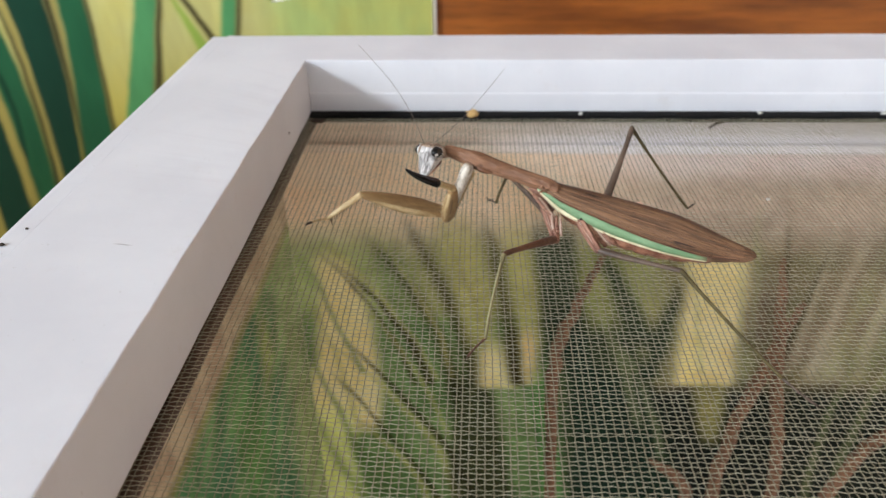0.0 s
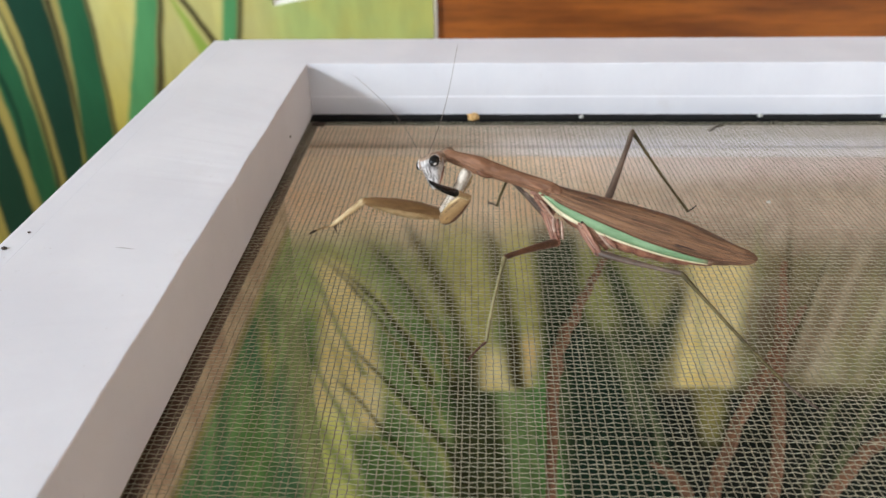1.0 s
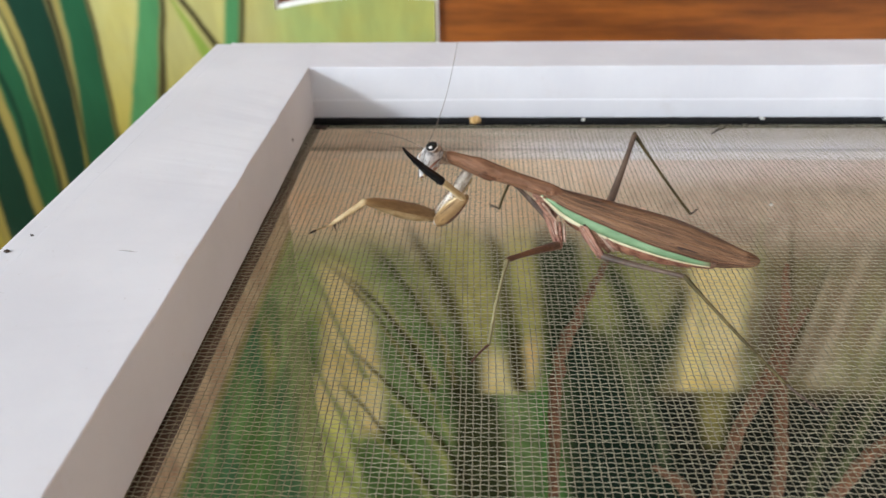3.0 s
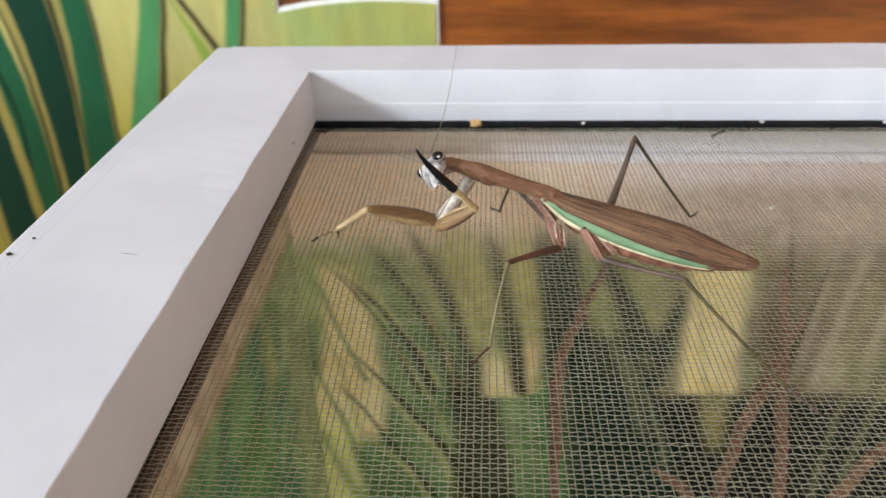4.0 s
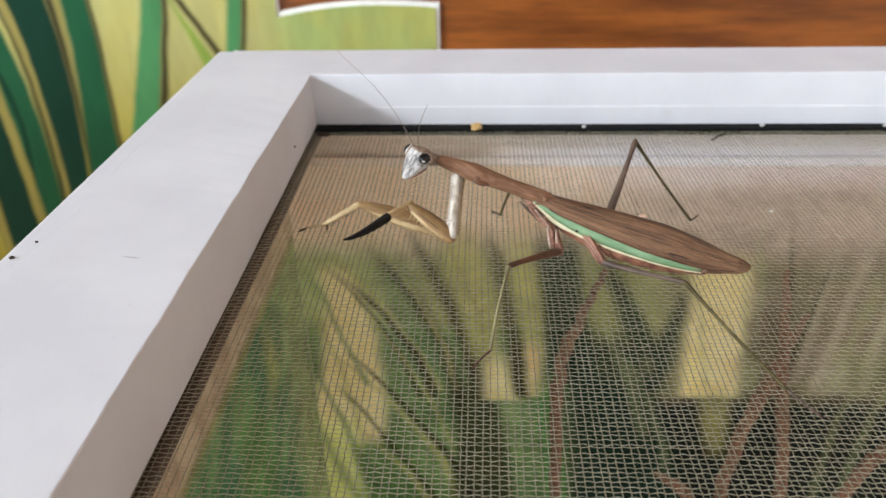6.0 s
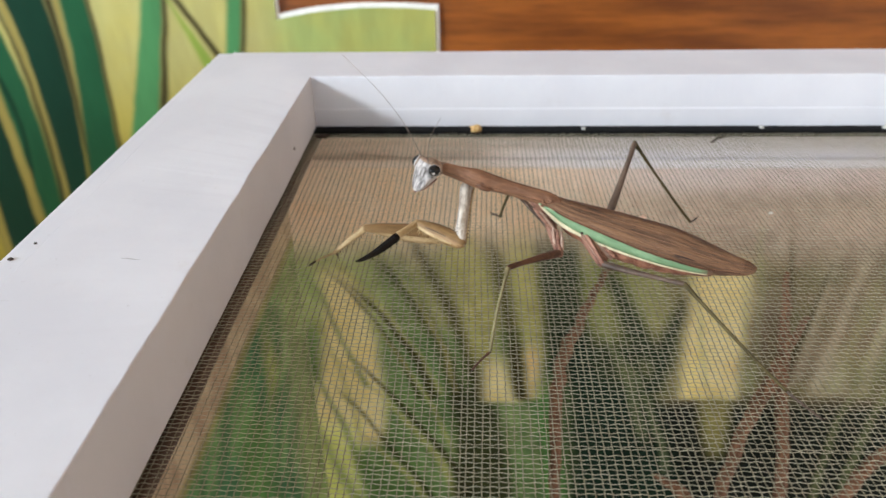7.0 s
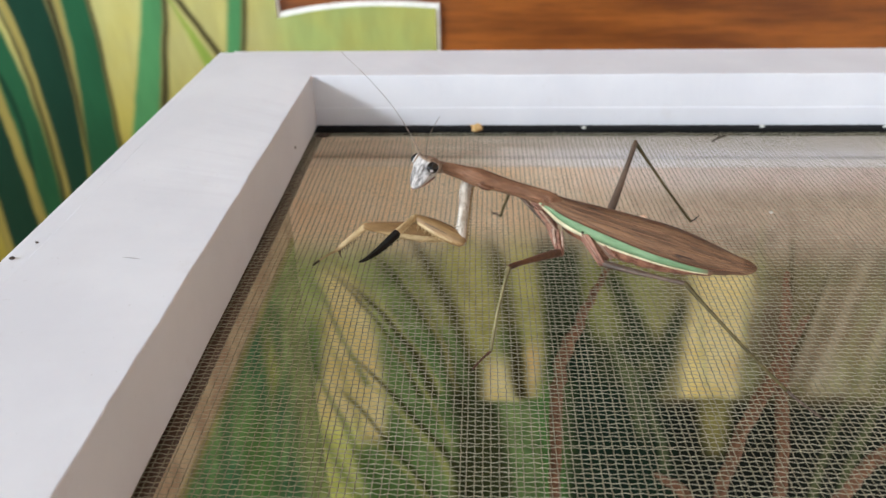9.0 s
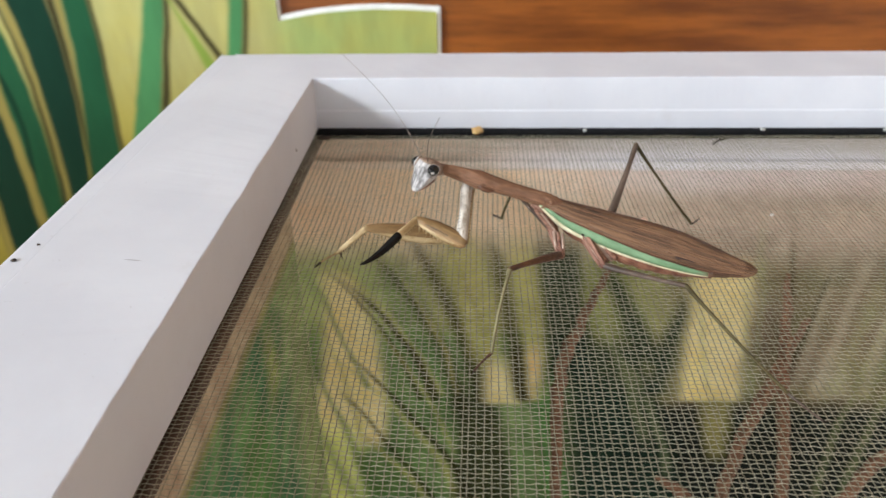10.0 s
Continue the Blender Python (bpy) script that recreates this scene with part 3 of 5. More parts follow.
INNER = [
    ("gold_soft", 77.8, 1.0290, 0.002944, -135.9, -206.9, 16.3, 18.0),
    ("left_leaf", 105.3, 1.3741, 0.004469, -177.3, -211.5, 8.6, 18.0),
    ("left_leaf", -0.4, -0.3879, -0.000538, -65.5, -160.5, 14.4, 24.9),
    ("left_leaf", -82.9, -0.8242, -0.001379, -139.2, -211.0, 13.6, 23.9),
    ("left_sun", -21.0, -0.4452, -0.002105, -70.0, -168.0, 14.0, 41.0),
    ("lime_soft", 81.3, 0.9826, 0.002564, -158.0, -203.1, 28.0, 28.0),
    ("straw", -176.4, -1.9894, -0.004305, -118.4, -205.1, 3.2, 4.7),
    ("straw", -311.4, -2.9589, -0.006255, -161.5, -214.4, 2.8, 4.2),
    ("straw", -58.4, -1.1239, -0.002758, -65.6, -134.9, 3.4, 3.7),
    ("straw", -63.5, -0.7633, -0.002197, -92.6, -169.3, 2.5, 2.8),
    ("twig_dark", -88.1, -1.6410, -0.005158, -77.2, -138.5, 2.5, 5.4),
    ("twig_dark", -122.2, -1.3705, -0.002394, -121.6, -200.6, 2.6, 4.7),
    ("twig_dark", -42.0, -1.2283, -0.003989, -62.7, -145.5, 2.9, 8.1),
    ("twig_dark", 3.1, -0.6724, -0.001689, -54.2, -138.0, 4.2, 10.7),
    ("twig_dark", -65.2, -1.1459, -0.003131, -74.3, -138.6, 1.5, 2.7),
    ("straw", -27.3, -1.0098, -0.003181, -65.4, -134.7, 1.4, 2.1),
    ("twig_dark", 24.4, -0.5071, -0.001275, -56.9, -134.4, 1.4, 3.2),
    ("straw", -80.6, -1.2802, -0.003101, -92.3, -172.1, 1.5, 2.5),
    ("twig_dark", -111.2, -0.9577, -0.001162, -139.3, -209.8, 1.9, 3.0),
    ("left_leaf", -50.6, -0.3078, -0.000097, -118.7, -189.5, 2.1, 4.7),
    ("left_leaf", -47.0, -0.0624, 0.000752, -154.5, -211.1, 2.8, 6.6),
    ("left_leaf", -32.8, -0.3115, -0.000000, -80.3, -132.0, 1.5, 2.7),
    ("deep_brown", 44.1, -0.1269, -0.000125, -134.6, -209.9, 18.6, 32.5),
    ("olive", 40.6, -0.2466, -0.000323, -52.8, -114.0, 15.4, 12.9),
    ("olive", 62.8, -0.3252, -0.001087, -54.0, -117.0, 11.6, 11.8),
    ("sun", 66.1, -0.0066, 0.000246, -117.2, -140.0, 13.4, 14.9),
    ("sun_dim", 93.8, 0.2458, 0.001407, -110.4, -137.6, 8.1, 9.0),
    ("twig_dark", 54.4, -0.2300, -0.000276, -54.0, -137.7, 4.2, 7.4),
    ("twig_dark", 80.4, 0.1229, 0.000914, -104.0, -137.7, 3.5, 4.2),
    ("sage", 20.8, -0.5989, -0.001578, -142.1, -171.4, 7.0, 6.1),
    ("sage", 8.2, -0.7828, -0.001827, -144.8, -187.1, 3.8, 2.8),
    ("leaf_deep", 85.1, -0.1219, 0.000195, -53.9, -123.4, 18.5, 21.7),
    ("leaf", 57.5, -0.3226, -0.000530, -134.0, -216.6, 8.9, 13.0),
    ("leaf_deep", 77.2, -0.4045, -0.000462, -103.5, -207.5, 29.9, 57.7),
    ("leaf_deep", 78.6, -0.6326, -0.001037, -67.5, -116.1, 7.0, 15.1),
    ("sage", 63.8, -0.6466, -0.001038, -88.0, -162.1, 3.4, 6.0),
    ("sage", 29.0, -1.1364, -0.002451, -116.3, -185.3, 2.5, 4.5),
    ("sage", 97.5, -0.5589, -0.001332, -68.8, -90.7, 16.4, 14.5),
    ("leaf_deep", 172.7, 0.3936, 0.001127, -78.7, -133.0, 6.2, 10.4),
    ("sun", 149.4, -0.1893, -0.000451, -66.0, -135.9, 25.2, 28.0),
    ("sage", 127.6, -0.3205, -0.000208, -70.0, -129.1, 3.7, 2.6),
    ("sage", 152.3, -0.2523, -0.000066, -67.0, -132.1, 2.8, 3.6),
    ("gold", 180.8, 0.5336, 0.002823, -109.3, -136.1, 6.5, 8.8),
    ("straw", 146.2, -0.1731, 0.000000, -137.3, -172.8, 15.5, 8.2),
    ("sage", 164.3, -0.1929, -0.000197, -48.0, -128.7, 3.1, 3.0),
    ("haze", 210.2, 0.0951, 0.000341, -58.4, -128.3, 3.6, 5.0),
    ("haze", 222.2, 0.0664, 0.000000, -55.7, -128.2, 4.0, 5.0),
    ("haze", 233.9, -0.0056, -0.000000, -63.7, -131.2, 4.0, 5.0),
    ("haze", 187.1, -0.2510, 0.000000, -111.5, -133.5, 14.7, 18.7),
    ("sage", 230.1, 0.0334, -0.000208, -63.7, -131.4, 2.7, 7.6),
    ("sage", 245.0, -0.0413, -0.000827, -89.4, -134.6, 3.3, 9.1),
    ("twig_dark", 175.5, -0.2449, -0.000689, -53.2, -121.7, 1.8, 3.0),
    ("twig_dark", 206.3, -0.0456, -0.001038, -63.9, -132.0, 1.8, 3.6),
    ("sage", 293.8, 0.5698, 0.001608, -114.2, -195.1, 3.4, 5.5),
    ("sage", 254.0, 0.2958, 0.000885, -89.5, -195.5, 2.8, 4.4),
]
SIDE = [
    ("gold_soft", -42.3, 0.05, 0.0, -62.0, -88.0, 11.0, 15.0),
    ("leaf", -87.5, -0.15, 0.0, -76.0, -118.0, 24.0, 30.0),
]
IX0, IX1, IY0, IY1 = -0.018, 0.275, -0.295, 0.008     # inner faces of the walls


def enclosure():
    box_ob = thing("insect_enclosure", "wooden insect enclosure lined with a leaf print, twigs inside", "enclosure", (0.13, -0.14, FLOOR_Z))
    off = Matrix.Translation((-0.13, 0.14, -FLOOR_Z))
    top, bot, t = -0.0053, FLOOR_Z, 0.012

    def wall(name, lo, hi, material, label):
        bm = bmesh.new()
        box(bm, lo, hi)
        ob = part(name, bm, material, box_ob, label, False)
        ob.data.transform(off)
        return ob

    wall("back_panel", (IX0 - t, IY1, bot), (IX1 + t, IY1 + t, top), M["back_board"], "tan plywood board with glare painted in along it")
    for x in (IX0 - t, IX1):      # front and side left open to let light in; corner posts added unseen
        wall("post", (x, IY0 - t, bot), (x + t, IY0, top), M["ply"], "unseen plywood post added at an open corner")
    # panel cut short out of view, to admit more sky light
    wall("wall_panel", (IX0 - t, -0.158, bot), (IX0, IY1, top), M["ply"], "plain plywood panel")
    # unseen base kept white so that it throws light onto the print
    wall("base_panel", (IX0, IY0, bot), (IX1, IY1, bot + 0.006), M["white_card"], "unseen base, made white to bounce light up")
    # thin lip where the print's sheet begins, paled towards one end as glare
    wall("lip", (IX0 + 0.002, IY1 - 0.0030, -0.0185), (IX1, IY1 - 0.0001, -0.0150), M["back_board"], "wooden lip in the board's painted glare colours")


def lining():
    """The printed sheets inside, 1.5 mm thick."""
    bm = bmesh.new()
    box(bm, (IX0 + 0.0017, IY1 - 0.0018, FLOOR_Z + 0.0062), (IX1 - 0.001, IY1 - 0.0002, -0.0187))
    sheet = mesh_object("leaf_print_sheet", bm, printed("lining_print", inner_ground, INNER, 4.2, 2.1, blotch=0.22), False)
    tagged(sheet, "printed sheet of palm leaves lining the enclosure's back", "poster")
    bm = bmesh.new()
    box(bm, (IX0 + 0.0001, -0.158, FLOOR_Z + 0.0062), (IX0 + 0.0016, IY1 - 0.0020, -0.0070))
    sheet = mesh_object("leaf_print_sheet", bm, printed("side_print", side_ground, SIDE, 6.0, 2.0, across=1, blotch=0.30), False)
    tagged(sheet, "printed green sheet lining the enclosure's side", "poster")


TWIGS = [
    [(114, 0, -58), (105, -2, -80), (97, -4, -105), (96, -6, -140), (99, -8, -200), (100, -10, -294)],
    [(184, 0, -62), (187, -2, -80), (191, -4, -110), (197, -6, -140), (205, -8, -190), (208, -10, -294)],
    [(188, -16, -72), (181, -18, -98), (174, -20, -132), (170, -22, -180), (166, -22, -294)],
    [(252, -18, -116), (238, -20, -138), (229, -20, -156), (224, -20, -190), (220, -20, -294)],
    [(140, -20, -158), (148, -20, -164), (156, -20, -172), (160, -20, -190), (162, -20, -294)],
]


def twigs():
    for i, pts in enumerate(TWIGS):
        rows = fine(pts, 6)
        rng = random.Random(i)
        path = [Vector(p) * MM + Vector((rng.gauss(0, 0.0004), rng.gauss(0, 0.0004), 0)) for p in rows]
        n = len(path)
        base = path[-1].copy()
        bm = tube([p - base for p in path], [0.0007 + 0.0020 * min(1.0, 3.0 * k / n) + rng.random() * 0.0004 for k in range(n)], 7)
        ob = mesh_object("twig", bm, M["twig"])
        ob.location = base
        tagged(ob, "thin dry red-brown twig standing in the enclosure", "twig", "twigs in the enclosure")


# ---- the mantis ----
BASE = Vector((0.085, -0.100, 0.0))


def pose_mm(x, y, z, rx, ry, rz):
    return pose(x * MM, y * MM, z * MM, rx, ry, rz)


def aim(a, b):
    """A pose at a (mm) whose x axis points to b and whose y axis leans to the open side."""
    a, b = Vector(a) * MM, Vector(b) * MM
    x = (b - a).normalized()
    y = Vector((0.30, -0.60, 0.74))
    y = (y - x * y.dot(x)).normalized()
    z = x.cross(y)
    m = Matrix((x, y, z)).transposed().to_4x4()
    m.translation = a
    return m


def span(a, b):
    return (Vector(b) - Vector(a)).length


WING_A, WING_B = Vector((-9.3, 5.4, 20.0)), Vector((36.8, -9.0, 9.5))
# along the folded wings: share of length, half width, near and far height and depth of the green edge
WING = [(-0.03, 1.8, -1.15, 0.15, 0.3), (0.04, 2.4, -1.37, 0.0, 2.2), (0.10, 2.9, -1.85, -0.05, 2.75), (0.20, 3.5, -2.1, 0.15, 2.95), (0.35, 4.0, -2.5, 0.6, 2.85), (0.50, 4.2, -2.88, 1.08, 2.3),
        (0.63, 4.1, -2.88, 1.4, 1.9), (0.77, 3.5, -2.75, 1.0, 1.2), (0.90, 2.4, -1.86, 0.45, 0.64), (0.96, 1.9, -1.3, 0.4, 0.4), (0.995, 1.2, -0.7, 0.3, 0.2), (1.012, 0.3, -0.2, 0.15, 0.08)]


def wing_frame(s):
    u = (WING_B - WING_A)
    n = Vector((u.y, -u.x, 0)).normalized()
    if n.y > 0:
        n = -n
    return WING_A + u * s, n


def wings(body):
    rows = fine(WING, 5)

    def sheet(side):
        bm = bmesh.new()
        rings = []
        for s, w, zn, zf, g in rows:
            p, n = wing_frame(s)
            k = w / 4.2
            crown = max(zf - 0.1, 0.0) + 0.5 if s < 0.96 else 0.15
            edge_n = p + n * w + Vector((0, 0, zn))
            edge_f = p - n * w * 0.95 + Vector((0, 0, zf))
            top = p - n * 0.8 * k + Vector((0, 0, crown + 0.12 * k))
            if side == "near":
                far_lip = top.lerp(edge_f, 0.35) + Vector((0, 0, 0.10 * k))
                mid = top.lerp(edge_n, 0.5) + Vector((0, 0, 0.5 * k)) + n * 0.2 * k
                q1 = top.lerp(mid, 0.5) + Vector((0, 0, 0.12 * k))
                q2 = mid.lerp(edge_n, 0.55) + Vector((0, 0, 0.2 * k)) + n * 0.15 * k
                line = [far_lip, top, q1, mid, q2, edge_n]
            else:
                low = Vector((0, 0, -0.10 * k))
                drop = edge_f - n * 0.1 + Vector((0, 0, -2.2 * k))
                line = [drop, edge_f + low, top.lerp(edge_f, 0.5) + low + Vector((0, 0, 0.06 * k)), top + low * 1.4, top + n * 0.9 * k + low * 3]
            th = Vector((0, 0, 0.10))
            rings.append([q * MM for q in line] + [(q - th) * MM for q in reversed(line)])
        return loft(bm, rings)

    near = part("forewing", sheet("near"), M["wing"], body, "brown streaked folded forewing")
    part("forewing", sheet("far"), M["wing"], body, "brown streaked folded forewing")
    # green fold along the edge, with an ivory rim
    for name, mat_name, lo0, hi0, out, label in (("green_edge", "green", 0.0, 0.88, 0.0, "leaf-green band along the wing"), ("wing_rim", "ivory", 0.84, 1.04, 0.04, "ivory wing rim"), ("wing_fold", "wing", 0.0, 1.0, 0.0, "brown hind end of the wing's edge")):
        bm = bmesh.new()
        rings = []
        for s, w, zn, zf, g in [r for r in rows if (r[0] > 0.795 if name == "wing_fold" else r[0] < 0.80)]:
            p, n = wing_frame(s)
            edge = p + n * (w + 0.03) + Vector((0, 0, zn))
            front = 0.36 * max(0.0, 1.0 - s / 0.24)          # the ivory rim is broad at the wing's root
            lo, hi = lo0 - (front if name == "wing_rim" else 0.0), hi0 - (front if name == "green_edge" else 0.0)
            foot = edge + n * (0.35 if s < 0.9 else 0.05) + Vector((0, 0, -g))
            a, b = edge.lerp(foot, lo), edge.lerp(foot, hi)
            m = a.lerp(b, 0.5) + n * (0.22 + out) * min(1, g / 2)
            o, t = n * out, n * 0.2
            line = [a + o, m, b + o]
            rings.append([q * MM for q in line] + [(q - t) * MM for q in reversed(line)])
        part(name, loft(bm, rings), M[mat_name], near, label)
    # dark vein between brown and green, and the little spot on the green band
    bm = bmesh.new()
    path = []
    for s, w, zn, zf, g in rows[6:-12]:
        p, n = wing_frame(s)
        path.append((p + n * (w + 0.10) + Vector((0, 0, zn + 0.12))) * MM)
    tube(path, [0.00016] * len(path), 5, bm)
    part("vein", bm, M["femur"], near, "dark wing vein")
    # long fine veins running down the brown wing
    for j, f in enumerate((0.12, 0.24, 0.37, 0.50, 0.62, 0.74, 0.86, 0.94)):
        path, radii = [], []
        for k, (s, w, zn, zf, g) in enumerate(rows[4 + j % 3:-3 - (j * 5) % 9]):
            p, n = wing_frame(s)
            q = w / 4.2
            top = p - n * 0.8 * q + Vector((0, 0, max(zf - 0.1, 0.0) + 0.5 + 0.12 * q))
            edge_n = p + n * w + Vector((0, 0, zn))
            mid = top.lerp(edge_n, 0.5) + Vector((0, 0, 0.5 * q)) + n * 0.2 * q
            q1 = top.lerp(mid, 0.5) + Vector((0, 0, 0.12 * q))
            q2 = mid.lerp(edge_n, 0.55) + Vector((0, 0, 0.2 * q)) + n * 0.15 * q
            chain, at = [top, q1, mid, q2, edge_n], f * 4
            c = chain[int(at)].lerp(chain[int(at) + 1], at - int(at))
            path.append((c + Vector((0, 0, 0.02)) + n * 0.02) * MM)
            radii.append((0.055 + 0.03 * noise.noise(Vector((k * 0.4, j, 0)))) * MM)
        part("vein", tube(path, radii, 5), M["shell"] if j % 2 else M["wing_dark"], near, "fine brown wing vein")
    rng = random.Random(9)
    bm = bmesh.new()
    axis = (WING_B - WING_A).normalized()
    for i in range(22):
        s, w, zn, zf, g = rows[5 + int(22 * rng.random() ** 1.6)]
        p, n = wing_frame(s)
        k = w / 4.2
        top = p - n * 0.8 * k + Vector((0, 0, max(zf - 0.1, 0.0) + 0.5 + 0.12 * k))
        mid = top.lerp(p + n * w + Vector((0, 0, zn)), 0.5) + Vector((0, 0, 0.5 * k)) + n * 0.2 * k
        c = top.lerp(mid, rng.uniform(0.1, 0.95)) + Vector((0, 0, 0.05))
        long_r, wide = rng.uniform(0.4, 1.3), rng.uniform(0.08, 0.2)
        ring = [bm.verts.new((c + axis * long_r * math.cos(a) * rng.uniform(0.7, 1.2) + (mid - top).normalized() * wide * math.sin(a) + Vector((0, 0, 0.02))) * MM) for a in (j * math.pi / 5 for j in range(10))]
        hub = bm.verts.new((c + Vector((0, 0, 0.10))) * MM)
        for j in range(10):
            bm.faces.new((ring[j], ring[(j + 1) % 10], hub))
    part("wing_flecks", bm, M["wing_dark"], near, "dark brown flecks on the wing")
    s, w, zn, zf, g = rows[15]
    p, n = wing_frame(s)
    bm = bmesh.new()
    bmesh.ops.create_uvsphere(bm, u_segments=8, v_segments=5, radius=0.00042)
    for v in bm.verts:
        v.co = Vector((v.co.x, v.co.y * 0.5, v.co.z * 0.8)) + (p + n * (w + 0.42) + Vector((0, 0, zn - g * 0.62))) * MM
    part("wing_spot", bm, M["dirt"], near, "small dark spot")


def abdomen_rows():
    rows = []
    for i in range(33):
        f = i / 32
        env = math.sin(math.pi * min(1.0, (f * 0.86 + 0.12))) ** 0.55
        seg = 1.0 - 0.10 * (0.5 + 0.5 * math.cos(f * 8 * 2 * math.pi)) ** 4
        rows.append((f, 3.5 * env * seg, 2.9 * env * seg))
    return rows


def mantis_body(mantis):
    """Mid thorax and abdomen in one long jointed trunk; the wings ride on it."""
    u = WING_B - WING_A
    axis = u.normalized()
    n = wing_frame(0)[1]
    up = n.cross(axis)
    if up.z < 0:
        up = -up
    bm = bmesh.new()
    rings = []
    for f, ry, rz in abdomen_rows():
        p = WING_A + u * (f * 0.72 + 0.10) + Vector((0, 0, -4.7 - 1.4 * math.sin(math.pi * min(1, f * 1.1)) ** 0.8)) + n * 0.9
        rings.append([(p + n * ry * math.cos(a) + up * rz * math.sin(a)) * MM for a in (2 * math.pi * k / 16 for k in range(16))])
    body = part("abdomen", loft(bm, rings), M["belly"], mantis, "rust-red jointed abdomen")
    # collar where the neck shield meets the wings
    bm = bmesh.new()
    rings = []
    for f, r in ((-0.08, 0.7), (-0.04, 1.5), (0.02, 2.1), (0.10, 2.4), (0.2, 2.3), (0.28, 1.6)):
        p = WING_A + u * f + Vector((0, 0, -2.6 - 5 * max(0, f)))
        rings.append([(p + n * r * math.cos(a) + up * r * 0.86 * math.sin(a)) * MM for a in (2 * math.pi * k / 14 for k in range(14))])
    part("thorax", loft(bm, rings), M["pink"], body, "pinkish brown mid thorax")
    bm = bmesh.new()
    rng = random.Random(3)
    for i in range(15):
        a = math.pi * (0.05 + 0.9 * i / 14)
        p = WING_A + u * rng.uniform(-0.035, 0.02) + Vector((0, 0, -1.9)) + n * 2.5 * math.cos(a) + up * 2.35 * math.sin(a)
        q = p + axis * rng.uniform(0.5, 1.3) + up * rng.uniform(0.1, 0.5) + n * rng.uniform(-0.3, 0.3)
        tube([p * MM, p.lerp(q, 0.5) * MM + up * 0.00022, q * MM], [0.00012, 0.00030, 0.00010], 6, bm)
    part("ruffle", bm, M["shell"], body, "crumpled brown joint at the wing roots")
    # pale and pink folds of the flanks under the wing roots
    for a, b, r, m in (((-14.5, 3.0, 19.6), (-8.2, 0.6, 14.2), 0.32, "grey_leg"), ((-12.5, 2.5, 18.5), (-7.5, -0.5, 14.0), 0.40, "pink"), ((-11.0, 2.2, 17.8), (-6.8, -0.8, 13.6), 0.34, "hip_pale"),
                       ((-8.0, -0.4, 14.6), (-7.4, -3.4, 10.9), 0.36, "hip_pale"), ((-7.0, -0.6, 14.4), (-6.6, -3.8, 10.8), 0.40, "pink"), ((-6.0, -0.6, 14.0), (-5.8, -3.8, 10.8), 0.36, "hip_pale"),
                       ((0.5, -1.5, 12.8), (4.6, -4.5, 8.6), 0.6, "pink"), ((2.0, -2.0, 12.2), (5.6, -4.5, 8.8), 0.4, "hip_pale"), ((3.4, -2.4, 11.9), (6.6, -4.2, 9.0), 0.6, "pink"), ((5.5, -2.8, 11.4), (8.5, -4.0, 9.2), 0.6, "belly")):
        a, b = Vector(a), Vector(b)
        pts = [a.lerp(b, k / 6) + n * 0.3 * math.sin(math.pi * k / 6) for k in range(7)]
        part("flank_fold", tube([q * MM for q in pts], [r * MM * (0.6 + 0.5 * math.sin(math.pi * (0.15 + 0.75 * k / 6))) for k in range(7)], 8), M[m], body, "pale pinkish flank fold")
    wings(body)
    return body


def pronotum(mantis):
    rows = fine([(-3.4, 0, -0.3, 1.4, 1.2), (-1.6, 0, -0.1, 1.75, 1.6), (0.4, 0, 0, 1.9, 1.8), (4, 0, 0, 1.85, 1.75), (9, 0, 0, 1.8, 1.75), (13.5, 0, 0, 2.05, 1.95), (16.5, 0, 0, 2.35, 2.15), (18.2, 0, 0, 2.3, 2.1), (20.5, 0, 0, 1.95, 1.75), (23.4, 0, 0, 1.7, 1.5), (25.2, 0, 0, 1.5, 1.3), (26.2, 0, 0, 0.9, 0.8)], 3)
    bm = spindle([tuple(r) for r in rows], 16, power=2.15)
    ob = part("neck_shield", bm, M["shell"], mantis, "long brown neck shield")
    # groove across the shield and a triangular flap over the hip
    bm = bmesh.new()
    tube([Vector((17.0 + 0.5 * math.sin(a), 2.38 * math.cos(a), 2.08 * math.sin(a))) * MM for a in (k * math.pi / 12 - math.pi / 2 + 0.3 for k in range(13))], [0.00010] * 13, 5, bm)
    part("groove", bm, M["shell"], ob, "dark cross groove")
    bm = bmesh.new()
    pts = [Vector((r[0], r[3] * 0.45, r[2] - r[4] * 0.90)) * MM for r in rows[3:-3]]
    tube(pts, [0.00006 + 0.00005 * (k % 2) for k in range(len(pts))], 6, bm)
    part("margin", bm, M["femur"], ob, "fine toothed margin of the neck shield")
    bm = spindle([(12.6, 0.3, -1.7, 0.1, 0.1), (14.0, 0.3, -2.2, 0.5, 0.6), (15.8, 0.3, -2.1, 0.75, 0.75), (17.6, 0.3, -1.4, 0.5, 0.5)], 10)
    part("hip_flap", bm, M["femur"], ob, "dark brown flap over the hip")
    return ob


